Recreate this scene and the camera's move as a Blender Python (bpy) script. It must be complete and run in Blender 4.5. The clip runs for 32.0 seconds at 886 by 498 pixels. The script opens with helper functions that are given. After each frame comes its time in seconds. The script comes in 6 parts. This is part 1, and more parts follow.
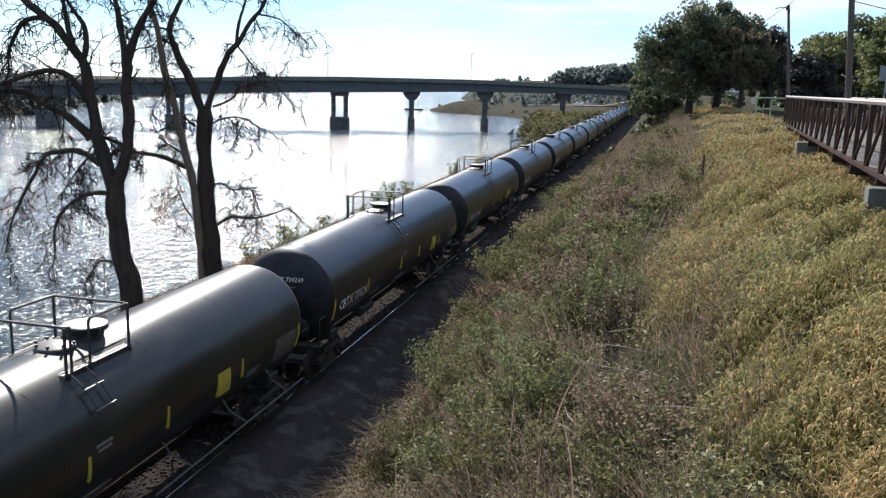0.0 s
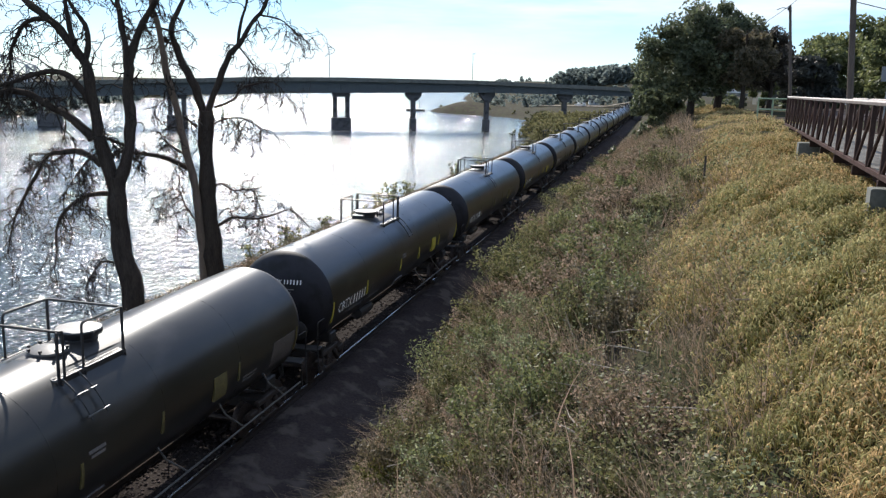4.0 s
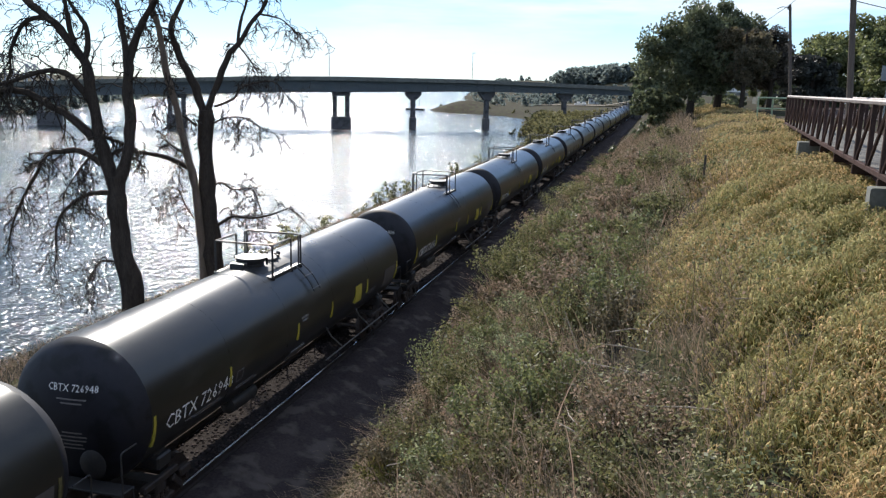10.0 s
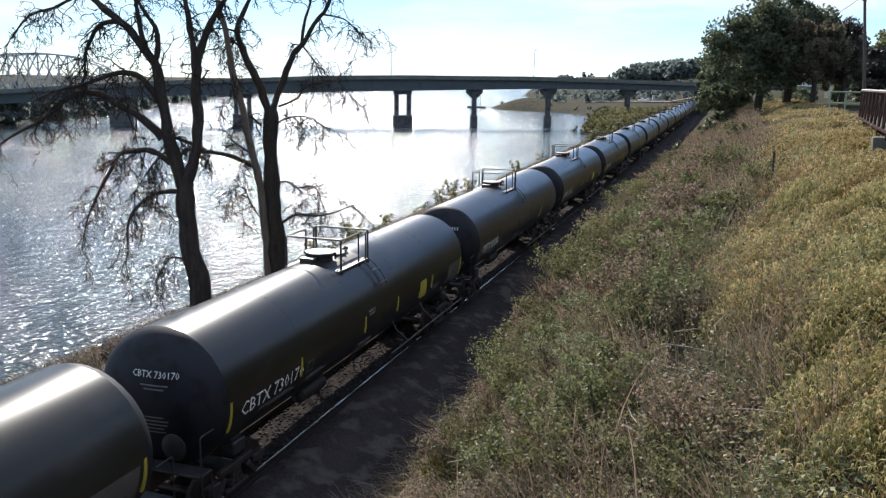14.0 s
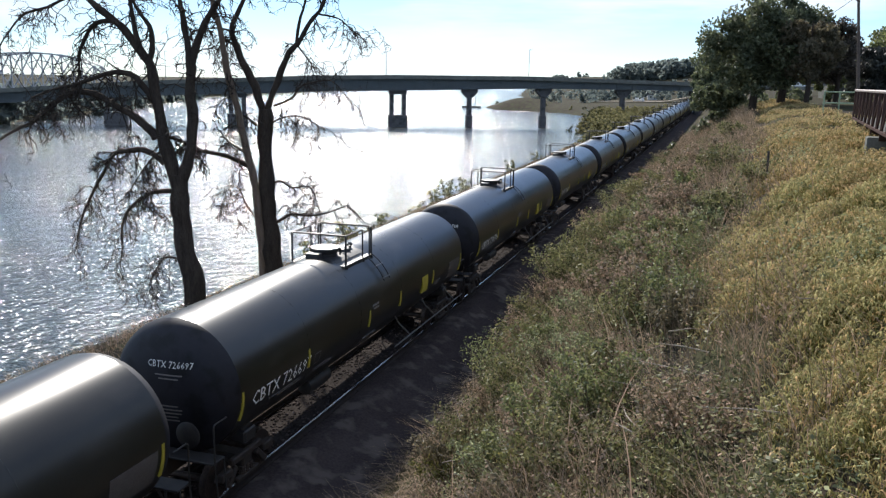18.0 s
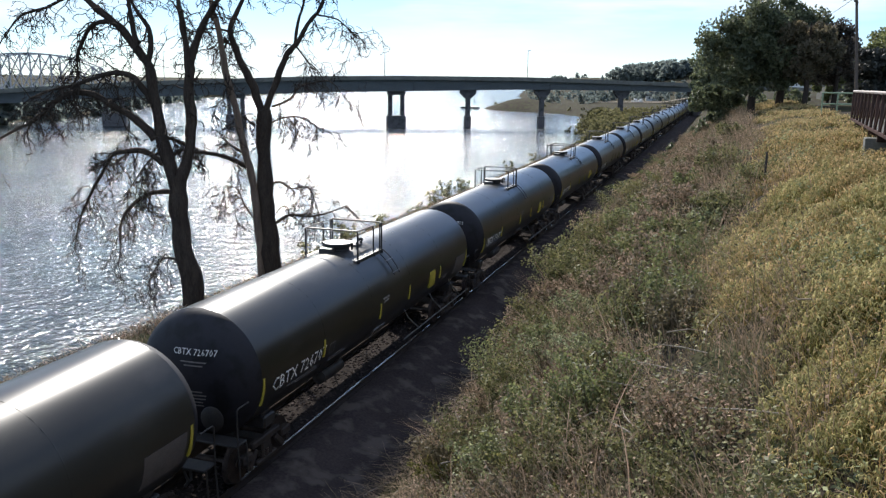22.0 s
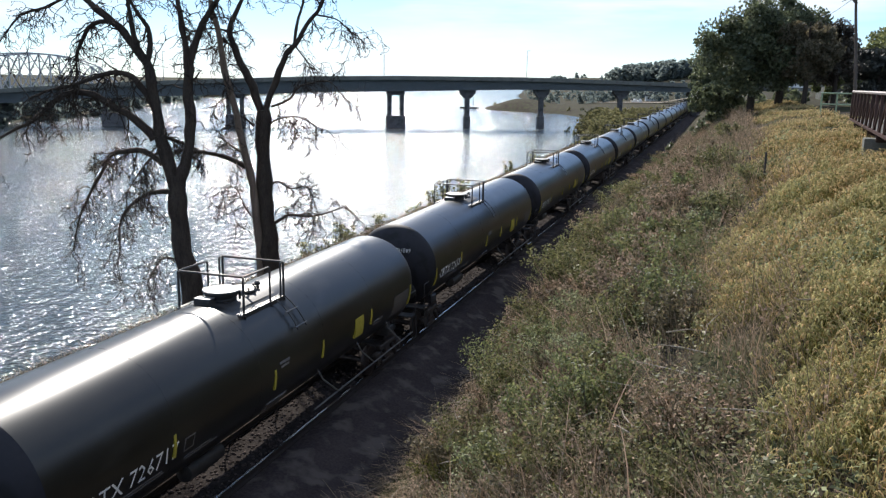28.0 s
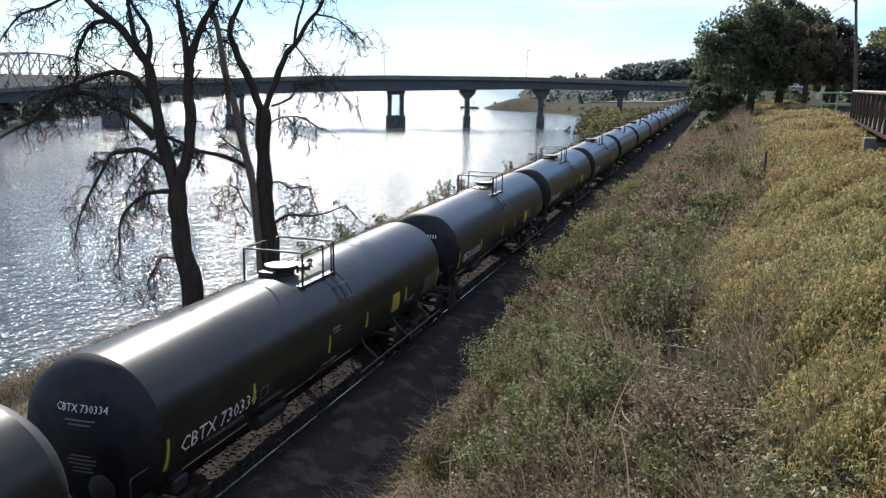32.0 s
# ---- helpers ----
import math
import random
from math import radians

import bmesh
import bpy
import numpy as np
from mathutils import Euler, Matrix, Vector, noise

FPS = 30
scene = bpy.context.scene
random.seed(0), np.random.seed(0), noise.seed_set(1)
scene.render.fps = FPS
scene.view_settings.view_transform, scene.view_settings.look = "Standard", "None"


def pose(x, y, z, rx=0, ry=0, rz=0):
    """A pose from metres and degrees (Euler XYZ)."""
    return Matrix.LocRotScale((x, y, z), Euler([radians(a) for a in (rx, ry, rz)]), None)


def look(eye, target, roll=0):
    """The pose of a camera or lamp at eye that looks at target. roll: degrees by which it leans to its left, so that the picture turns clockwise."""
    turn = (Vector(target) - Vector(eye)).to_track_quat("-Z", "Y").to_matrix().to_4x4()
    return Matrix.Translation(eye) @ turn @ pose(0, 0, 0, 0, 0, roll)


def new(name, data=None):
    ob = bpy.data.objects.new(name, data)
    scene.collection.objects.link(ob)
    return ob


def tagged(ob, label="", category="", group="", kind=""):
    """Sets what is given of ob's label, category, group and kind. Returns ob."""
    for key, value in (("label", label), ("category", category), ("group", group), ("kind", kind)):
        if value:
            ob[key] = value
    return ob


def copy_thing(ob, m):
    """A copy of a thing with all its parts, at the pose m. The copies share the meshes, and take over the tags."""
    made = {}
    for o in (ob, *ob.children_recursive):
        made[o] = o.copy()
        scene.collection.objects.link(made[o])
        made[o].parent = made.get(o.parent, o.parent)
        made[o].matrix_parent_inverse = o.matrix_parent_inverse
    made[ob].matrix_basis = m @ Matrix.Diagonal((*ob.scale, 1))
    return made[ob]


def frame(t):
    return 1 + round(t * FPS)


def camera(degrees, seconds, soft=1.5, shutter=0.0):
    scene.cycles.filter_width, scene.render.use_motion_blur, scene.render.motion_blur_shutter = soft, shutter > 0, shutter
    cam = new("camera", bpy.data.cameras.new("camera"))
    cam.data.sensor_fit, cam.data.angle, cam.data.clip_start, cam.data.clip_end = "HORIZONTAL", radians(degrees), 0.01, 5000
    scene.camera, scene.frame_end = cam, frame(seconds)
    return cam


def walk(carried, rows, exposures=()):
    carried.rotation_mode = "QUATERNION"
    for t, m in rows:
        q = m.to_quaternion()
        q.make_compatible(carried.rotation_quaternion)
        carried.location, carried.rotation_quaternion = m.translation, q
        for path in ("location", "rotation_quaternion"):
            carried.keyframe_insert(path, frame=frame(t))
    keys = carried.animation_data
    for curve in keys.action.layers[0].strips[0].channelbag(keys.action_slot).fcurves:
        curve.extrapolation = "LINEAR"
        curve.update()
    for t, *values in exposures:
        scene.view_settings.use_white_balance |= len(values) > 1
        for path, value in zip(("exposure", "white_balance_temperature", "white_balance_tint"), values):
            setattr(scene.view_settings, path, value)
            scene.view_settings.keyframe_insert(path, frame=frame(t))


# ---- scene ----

EYE = Vector((10.614, 0.0, 9.051))


def aim(yaw, tilt, roll):
    """Camera pose from degrees: yaw to the left of the track, tilt downwards."""
    a, b = radians(yaw), radians(tilt)
    return look(EYE, EYE + Vector((-math.sin(a) * math.cos(b), math.cos(a) * math.cos(b), -math.sin(b))), roll)


# Handheld from one spot: still, a turn to the left at 12 to 14 s, still again.
cam = camera(55.82, 32.0, soft=1.3)
AIMS = [(0, 14.222, 11.229, 1.538), (0.5, 14.237, 11.191, 1.535), (1, 14.32, 11.146, 1.523), (1.5, 14.296, 11.198, 1.526), (2, 14.314, 11.189, 1.524), (2.5, 14.328, 11.166, 1.521), (3, 14.333, 11.142, 1.523), (3.5, 14.329, 11.161, 1.523), (5.5, 14.312, 11.23, 1.525), (6, 14.295, 11.236, 1.527), (6.5, 14.295, 11.241, 1.527), (7, 14.303, 11.251, 1.525), (7.5, 14.309, 11.212, 1.525), (8, 14.305, 11.198, 1.526), (8.5, 14.314, 11.185, 1.524), (9, 14.309, 11.189, 1.526), (9.5, 14.314, 11.203, 1.525), (10, 14.313, 11.241, 1.524), (10.5, 14.289, 11.25, 1.528), (11, 14.294, 11.25, 1.526), (11.5, 14.386, 11.248, 1.514), (12, 14.943, 11.214, 1.433), (12.5, 15.992, 11.233, 1.272), (13, 16.954, 11.317, 1.122), (13.5, 17.997, 11.404, 0.995), (14, 18.555, 11.472, 0.868), (14.5, 18.659, 11.473, 0.912), (16.5, 18.415, 11.439, 0.925), (17, 18.323, 11.449, 0.927), (17.5, 18.264, 11.443, 0.934), (18, 18.21, 11.482, 0.921), (18.5, 18.16, 11.447, 0.954), (19, 18.135, 11.456, 0.949), (19.5, 18.087, 11.468, 0.981), (20, 18.066, 11.49, 0.968), (20.5, 18.063, 11.452, 0.938), (21, 18.075, 11.452, 0.968), (21.5, 18.086, 11.454, 0.954), (22, 18.111, 11.429, 0.945), (22.5, 18.097, 11.418, 0.97), (23, 18.057, 11.441, 0.961), (23.5, 18.056, 11.436, 0.961), (24, 18.074, 11.474, 0.969), (24.5, 18.047, 11.449, 0.975), (25, 18.048, 11.5, 0.961), (25.5, 18.048, 11.5, 0.961), (27.5, 18.092, 11.447, 0.971), (28, 18.06, 11.423, 0.979), (28.5, 18.088, 11.414, 0.972), (29, 18.097, 11.456, 0.96), (29.5, 18.101, 11.423, 0.944), (30, 18.08, 11.441, 0.967), (30.5, 18.073, 11.457, 0.995), (31, 18.082, 11.463, 0.961), (31.5, 18.069, 11.472, 0.98), (32, 18.064, 11.451, 0.974)]
walk(cam, [(t, aim(a, b, c)) for t, a, b, c in AIMS])

# ---- light ----
SUN_AZ, SUN_EL = 27.5, 33.0      # degrees to the left of the track, and above the horizon
sun_dir = Vector((-math.sin(radians(SUN_AZ)) * math.cos(radians(SUN_EL)), math.cos(radians(SUN_AZ)) * math.cos(radians(SUN_EL)), math.sin(radians(SUN_EL))))
sun_data = bpy.data.lights.new("sun", "SUN")
sun_data.energy, sun_data.angle, sun_data.color = 5.0, radians(0.6), (1.0, 0.945, 0.87)
sun = new("sun", sun_data)
sun.matrix_world = look(Vector((0, 0, 60)), Vector((0, 0, 60)) - sun_dir)
scene.view_settings.exposure = 0.58

world = bpy.data.worlds.new("world")
scene.world = world
world.use_nodes = True
wn, wl = world.node_tree.nodes, world.node_tree.links
sky = wn.new("ShaderNodeTexSky")
sky.sky_type, sky.sun_disc = "NISHITA", False
sky.sun_elevation, sky.sun_rotation = radians(SUN_EL), radians(-SUN_AZ)
sky.air_density, sky.dust_density, sky.ozone_density = 0.9, 0.1, 2.5
coords = wn.new("ShaderNodeTexCoord")
squash = wn.new("ShaderNodeMapping")
squash.inputs["Scale"].default_value = (1.0, 1.0, 7.0)
clouds = wn.new("ShaderNodeTexNoise")
clouds.inputs["Scale"].default_value, clouds.inputs["Detail"].default_value, clouds.inputs["Roughness"].default_value = 2.6, 7.0, 0.55
wl.new(coords.outputs["Generated"], squash.inputs["Vector"])
wl.new(squash.outputs["Vector"], clouds.inputs["Vector"])
band = wn.new("ShaderNodeMapRange")
band.inputs["From Min"].default_value, band.inputs["From Max"].default_value = 0.45, 0.62
wl.new(clouds.outputs["Fac"], band.inputs["Value"])
blend = wn.new("ShaderNodeMix")
blend.data_type = "RGBA"
blend.inputs["B"].default_value = (7.6, 8.6, 9.5, 1)
thin = wn.new("ShaderNodeMath")
thin.operation = "MULTIPLY_ADD"
thin.inputs[2].default_value = 0.06
thin.inputs[1].default_value = 0.85
wl.new(band.outputs["Result"], thin.inputs[0])
wl.new(thin.outputs[0], blend.inputs["Factor"])
tint = wn.new("ShaderNodeMix")
tint.data_type, tint.blend_type = "RGBA", "MULTIPLY"
tint.inputs["Factor"].default_value = 1.0
tint.inputs["B"].default_value = (0.71, 0.89, 1.17, 1)
wl.new(sky.outputs["Color"], tint.inputs["A"])
wl.new(tint.outputs["Result"], blend.inputs["A"])
wl.new(blend.outputs["Result"], wn["Background"].inputs["Color"])
wn["Background"].inputs["Strength"].default_value = 0.09

# ---- materials ----
def mat(name, c, c2=None, rough=0.6, metal=0.0, scale=3.0, fine=30.0, bump=0.15, depth=0.02, vary=0.0, island=0.0, c3=None, spot=0.62, coat=0.0, stretch=(1, 1, 1), trans=0.0, spec=0.5, rvar=0.1):
    """Two-scale noise between c and c2, an optional third colour in blotches, relief, and per-object or per-piece variation."""
    m = bpy.data.materials.new(name)
    m.use_nodes = True
    n, l = m.node_tree.nodes, m.node_tree.links
    p = n["Principled BSDF"]
    c2 = c2 or tuple(x * 0.72 for x in c)
    tc, mp = n.new("ShaderNodeTexCoord"), n.new("ShaderNodeMapping")
    mp.inputs["Scale"].default_value = stretch
    l.new(tc.outputs["Object"], mp.inputs["Vector"])
    big, small = n.new("ShaderNodeTexNoise"), n.new("ShaderNodeTexNoise")
    for node, s in ((big, scale), (small, fine)):
        node.inputs["Scale"].default_value, node.inputs["Detail"].default_value = s, 5.0
        l.new(mp.outputs["Vector"], node.inputs["Vector"])
    mid = n.new("ShaderNodeMath")
    mid.operation = "MULTIPLY_ADD"
    mid.inputs[1].default_value, mid.inputs[2].default_value = 0.5, 0.0
    l.new(small.outputs["Fac"], mid.inputs[0])
    add = n.new("ShaderNodeMath")
    add.operation = "MULTIPLY_ADD"
    add.inputs[1].default_value = 0.5
    l.new(big.outputs["Fac"], add.inputs[0])
    l.new(mid.outputs[0], add.inputs[2])
    ramp = n.new("ShaderNodeMapRange")
    ramp.inputs["From Min"].default_value, ramp.inputs["From Max"].default_value = 0.36, 0.64
    l.new(add.outputs[0], ramp.inputs["Value"])
    mix = n.new("ShaderNodeMix")
    mix.data_type = "RGBA"
    mix.inputs["A"].default_value, mix.inputs["B"].default_value = (*c, 1), (*c2, 1)
    l.new(ramp.outputs["Result"], mix.inputs["Factor"])
    col = mix.outputs["Result"]
    if c3:
        third, edge = n.new("ShaderNodeTexNoise"), n.new("ShaderNodeMapRange")
        third.inputs["Scale"].default_value, third.inputs["Detail"].default_value = scale * 1.7, 8.0
        edge.inputs["From Min"].default_value, edge.inputs["From Max"].default_value = spot - 0.05, spot + 0.06
        l.new(mp.outputs["Vector"], third.inputs["Vector"])
        l.new(third.outputs["Fac"], edge.inputs["Value"])
        m3 = n.new("ShaderNodeMix")
        m3.data_type = "RGBA"
        m3.inputs["B"].default_value = (*c3, 1)
        l.new(edge.outputs["Result"], m3.inputs["Factor"])
        l.new(col, m3.inputs["A"])
        col = m3.outputs["Result"]
    if vary or island:
        src = n.new("ShaderNodeNewGeometry").outputs["Random Per Island"] if island else n.new("ShaderNodeObjectInfo").outputs["Random"]
        amt = island or vary
        rng, hsv = n.new("ShaderNodeMapRange"), n.new("ShaderNodeHueSaturation")
        rng.inputs["To Min"].default_value, rng.inputs["To Max"].default_value = 1 - amt, 1 + amt
        l.new(src, rng.inputs["Value"])
        l.new(rng.outputs["Result"], hsv.inputs["Value"])
        hue = n.new("ShaderNodeMapRange")
        hue.inputs["To Min"].default_value, hue.inputs["To Max"].default_value = 0.5 + 0.035 * amt, 0.5 - 0.035 * amt
        l.new(src, hue.inputs["Value"])
        l.new(hue.outputs["Result"], hsv.inputs["Hue"])
        l.new(col, hsv.inputs["Color"])
        col = hsv.outputs["Color"]
    l.new(col, p.inputs["Base Color"])
    rr = n.new("ShaderNodeMapRange")
    rr.inputs["To Min"].default_value, rr.inputs["To Max"].default_value = max(0.03, rough - rvar), min(1, rough + rvar)
    l.new((small if rvar >= 0.1 else big).outputs["Fac"], rr.inputs["Value"])
    l.new(rr.outputs["Result"], p.inputs["Roughness"])
    p.inputs["Metallic"].default_value = metal
    p.inputs["Coat Weight"].default_value = coat
    p.inputs["Specular IOR Level"].default_value = min(spec, 0.03) if rough >= 0.85 else spec
    if bump:
        b = n.new("ShaderNodeBump")
        b.inputs["Strength"].default_value, b.inputs["Distance"].default_value = bump, depth
        l.new(add.outputs[0], b.inputs["Height"])
        l.new(b.outputs["Normal"], p.inputs["Normal"])
    if trans:
        t, ms = n.new("ShaderNodeBsdfTranslucent"), n.new("ShaderNodeMixShader")
        l.new(col, t.inputs["Color"])
        ms.inputs["Fac"].default_value = trans
        l.new(p.outputs["BSDF"], ms.inputs[1])
        l.new(t.outputs["BSDF"], ms.inputs[2])
        l.new(ms.outputs["Shader"], n["Material Output"].inputs["Surface"])
    return m


def water_material():
    m = bpy.data.materials.new("river_water")
    m.use_nodes = True
    n, l = m.node_tree.nodes, m.node_tree.links
    p = n["Principled BSDF"]
    p.inputs["Base Color"].default_value = (0.035, 0.05, 0.055, 1)
    p.inputs["Roughness"].default_value, p.inputs["IOR"].default_value = 0.115, 1.33
    tc = n.new("ShaderNodeTexCoord")
    height = None
    for scale, amount, stretch in ((0.12, 0.16, (1.0, 1.3, 1)), (0.5, 0.14, (1.0, 1.2, 1)), (2.3, 0.125, (1, 1, 1)), (7.0, 0.028, (1, 1, 1))):
        mp, w, k = n.new("ShaderNodeMapping"), n.new("ShaderNodeTexNoise"), n.new("ShaderNodeMath")
        mp.inputs["Scale"].default_value, mp.inputs["Rotation"].default_value = stretch, (0, 0, 0.5)
        w.inputs["Scale"].default_value, w.inputs["Detail"].default_value = scale, 1.5
        l.new(tc.outputs["Object"], mp.inputs["Vector"])
        l.new(mp.outputs["Vector"], w.inputs["Vector"])
        k.operation = "MULTIPLY_ADD"
        k.inputs[1].default_value = amount * 2.2
        l.new(w.outputs["Fac"], k.inputs[0])
        if height:
            l.new(height, k.inputs[2])
        else:
            k.inputs[2].default_value = 0.0
        height = k.outputs[0]
    b = n.new("ShaderNodeBump")
    b.inputs["Strength"].default_value, b.inputs["Distance"].default_value = 1.0, 1.0
    l.new(height, b.inputs["Height"])
    l.new(b.outputs["Normal"], p.inputs["Normal"])
    return m


M_TANK = mat("black_tank_paint", (0.013, 0.0125, 0.0115), (0.026, 0.025, 0.022), rough=0.3, rvar=0.08, scale=0.5, fine=1.6, bump=0.10, depth=0.03, vary=0.25, stretch=(1, 0.4, 1), c3=(0.04, 0.037, 0.034), spot=0.64, spec=0.45)
M_HEAD = mat("black_head_paint", (0.010, 0.0105, 0.016), (0.017, 0.017, 0.024), rough=0.6, scale=1.2, fine=12, bump=0.03, spec=0.35, c3=(0.006, 0.006, 0.008), spot=0.55)
M_STEEL = mat("black_steel_fittings", (0.018, 0.018, 0.02), (0.04, 0.036, 0.034), rough=0.55, scale=5, bump=0.05)
M_LID = mat("dusty_steel_lid", (0.09, 0.09, 0.09), (0.17, 0.165, 0.16), rough=0.5, metal=0.2, scale=4, bump=0.05)
M_GRATE = mat("galvanised_grating", (0.22, 0.22, 0.22), (0.35, 0.34, 0.33), rough=0.5, metal=0.6, scale=6)
M_TRUCK = mat("rusty_truck_steel", (0.05, 0.035, 0.028), (0.025, 0.02, 0.018), rough=0.75, scale=4, bump=0.2)
M_WHEEL = mat("worn_wheel_steel", (0.09, 0.07, 0.06), (0.04, 0.03, 0.028), rough=0.5, metal=0.6, scale=5)
M_YELLOW = mat("yellow_reflective_sheeting", (0.52, 0.425, 0.06), (0.42, 0.34, 0.05), rough=0.4, scale=6, bump=0)
M_YELLOW_D = mat("dull_yellow_sheeting", (0.16, 0.135, 0.05), (0.10, 0.085, 0.04), rough=0.6, scale=6, bump=0)
M_WHITE = mat("white_stencil_paint", (0.9, 0.9, 0.88), (0.8, 0.8, 0.78), rough=0.6, scale=8, bump=0)
M_DULL = mat("faded_grey_stencil", (0.22, 0.21, 0.21), (0.14, 0.13, 0.13), rough=0.6, scale=9, bump=0)
M_PANEL = mat("dull_brown_panel", (0.13, 0.115, 0.11), (0.09, 0.08, 0.075), rough=0.45, scale=5, bump=0.03)
M_RAIL = mat("worn_rail_steel", (0.8, 0.78, 0.76), (0.65, 0.62, 0.6), rough=0.16, metal=1.0, scale=2, bump=0.01)
# Left rail's head, darkened so that the sun draws no glint on it.
M_RAIL_D = mat("glint_free_rail_head", (0.045, 0.034, 0.028), (0.03, 0.022, 0.018), rough=0.9, scale=2, bump=0.05)
M_RAILSIDE = mat("rusty_rail_web", (0.03, 0.021, 0.018), (0.02, 0.014, 0.013), rough=0.8, scale=2, bump=0.1)
M_VERGE = mat("tan_gravel_verge", (0.19, 0.16, 0.125), (0.10, 0.085, 0.066), rough=0.95, scale=0.6, fine=9, bump=0.5, depth=0.05, c3=(0.07, 0.066, 0.036), spot=0.52)
M_TIE = mat("weathered_tie_wood", (0.05, 0.042, 0.036), (0.028, 0.023, 0.02), rough=0.9, scale=3, fine=40, bump=0.4, vary=0.25, stretch=(1, 8, 8))
M_STONE = mat("ballast_stone", (0.075, 0.06, 0.055), (0.034, 0.027, 0.025), rough=0.9, scale=3, bump=0.2, island=0.5)
M_BED = mat("dark_ballast_bed", (0.04, 0.033, 0.03), (0.02, 0.016, 0.015), rough=0.95, scale=1.5, fine=16, bump=0.9, depth=0.06)
M_CINDER = mat("dark_cinder", (0.074, 0.061, 0.06), (0.038, 0.031, 0.032), rough=0.95, scale=0.8, fine=14, bump=0.8, depth=0.06, c3=(0.11, 0.094, 0.087), spot=0.58)
M_GROUND = mat("bank_soil", (0.05, 0.042, 0.031), (0.028, 0.023, 0.018), rough=0.95, scale=0.35, fine=7, bump=0.6, depth=0.08, c3=(0.05, 0.052, 0.026), spot=0.52)
M_WATER = water_material()
M_BARK = mat("grey_brown_bark", (0.075, 0.06, 0.048), (0.035, 0.028, 0.024), rough=0.95, scale=1.5, fine=9, bump=0.8, depth=0.06, stretch=(3, 3, 0.6))
M_TWIG = mat("dark_twig", (0.06, 0.05, 0.042), (0.04, 0.033, 0.028), rough=0.9, bump=0)
# Paler copy of the bark: sunlight on the side stem is in the colour.
M_PALE = mat("sunlit_pale_bark", (0.22, 0.17, 0.13), (0.12, 0.09, 0.07), rough=0.85, scale=2, bump=0.4, stretch=(3, 3, 0.5))
M_STICK = mat("bleached_dead_twigs", (0.42, 0.37, 0.31), (0.26, 0.22, 0.18), rough=0.85, scale=4, bump=0.2)
M_LEAF = mat("dark_green_leaves", (0.135, 0.152, 0.082), (0.088, 0.107, 0.06), rough=0.55, scale=0.4, bump=0, island=0.5, trans=0.45)
M_LEAF_B = mat("bronze_green_leaves", (0.15, 0.125, 0.075), (0.10, 0.09, 0.055), rough=0.6, scale=0.4, bump=0, island=0.5, trans=0.5)
M_LEAF_Y = mat("yellow_green_leaves", (0.175, 0.19, 0.08), (0.11, 0.13, 0.055), rough=0.6, scale=0.4, bump=0, island=0.45, trans=0.5)
M_SCRUB = mat("olive_scrub_leaves", (0.21, 0.195, 0.095), (0.135, 0.13, 0.06), rough=0.7, spec=0.15, scale=0.3, bump=0, island=0.4, trans=0.5)
M_EVERGREEN = mat("dark_evergreen_needles", (0.055, 0.06, 0.05), (0.03, 0.034, 0.03), rough=0.7, scale=0.4, bump=0, island=0.4, trans=0.2)
# Paler and greyer than the trees' leaves: distance haze mixed into the base colour.
M_LEAF_HAZE = mat("far_leaves_haze_toned", (0.18, 0.21, 0.195), (0.14, 0.17, 0.16), rough=0.8, scale=0.05, bump=0, island=0.25, trans=0.6)
M_LEAF_D = mat("dark_bronze_leaves", (0.10, 0.085, 0.065), (0.065, 0.058, 0.048), rough=0.6, scale=0.4, bump=0, island=0.5, trans=0.35)
M_GOLD = mat("golden_dry_grass", (0.355, 0.262, 0.10), (0.205, 0.152, 0.056), rough=0.88, spec=0.08, scale=0.24, bump=0, island=0.78, trans=0.25, c3=(0.33, 0.245, 0.11), spot=0.55)
M_HEADS = mat("pale_foxtail_heads", (0.50, 0.39, 0.18), (0.31, 0.235, 0.10), rough=0.8, spec=0.1, scale=0.45, bump=0, island=0.78, trans=0.35)
M_HEADS_G = mat("pale_green_foxtail_heads", (0.46, 0.42, 0.19), (0.29, 0.27, 0.11), rough=0.8, spec=0.1, scale=0.45, bump=0, island=0.6, trans=0.4)
M_LIME = mat("light_green_grass", (0.245, 0.235, 0.08), (0.14, 0.148, 0.048), rough=0.85, spec=0.1, scale=0.6, bump=0, island=0.78, trans=0.25)
M_DRY = mat("grey_dead_stalks", (0.37, 0.29, 0.20), (0.18, 0.14, 0.094), rough=0.85, spec=0.1, scale=0.6, bump=0, island=0.78, trans=0.25)
M_WEED = mat("green_weed_leaves", (0.208, 0.208, 0.09), (0.105, 0.109, 0.047), rough=0.6, spec=0.2, scale=0.7, bump=0, island=0.78, trans=0.35)
M_WEED_P = mat("pale_weed_leaves", (0.29, 0.31, 0.17), (0.16, 0.19, 0.09), rough=0.65, spec=0.15, scale=0.7, bump=0, island=0.78, trans=0.3)
# Darker copy of the concrete: the piers' shadow side is in the colour.
M_PIER = mat("shaded_stained_concrete", (0.15, 0.145, 0.145), (0.10, 0.097, 0.10), rough=0.9, scale=0.4, fine=8, bump=0.2, c3=(0.07, 0.068, 0.068), spot=0.58)
# Weathered, and toned down further for the support blocks' faces in shade.
M_CONC = mat("weathered_shade_toned_concrete", (0.20, 0.20, 0.18), (0.12, 0.125, 0.11), rough=0.9, scale=0.6, fine=14, bump=0.2, c3=(0.12, 0.115, 0.105), spot=0.62)
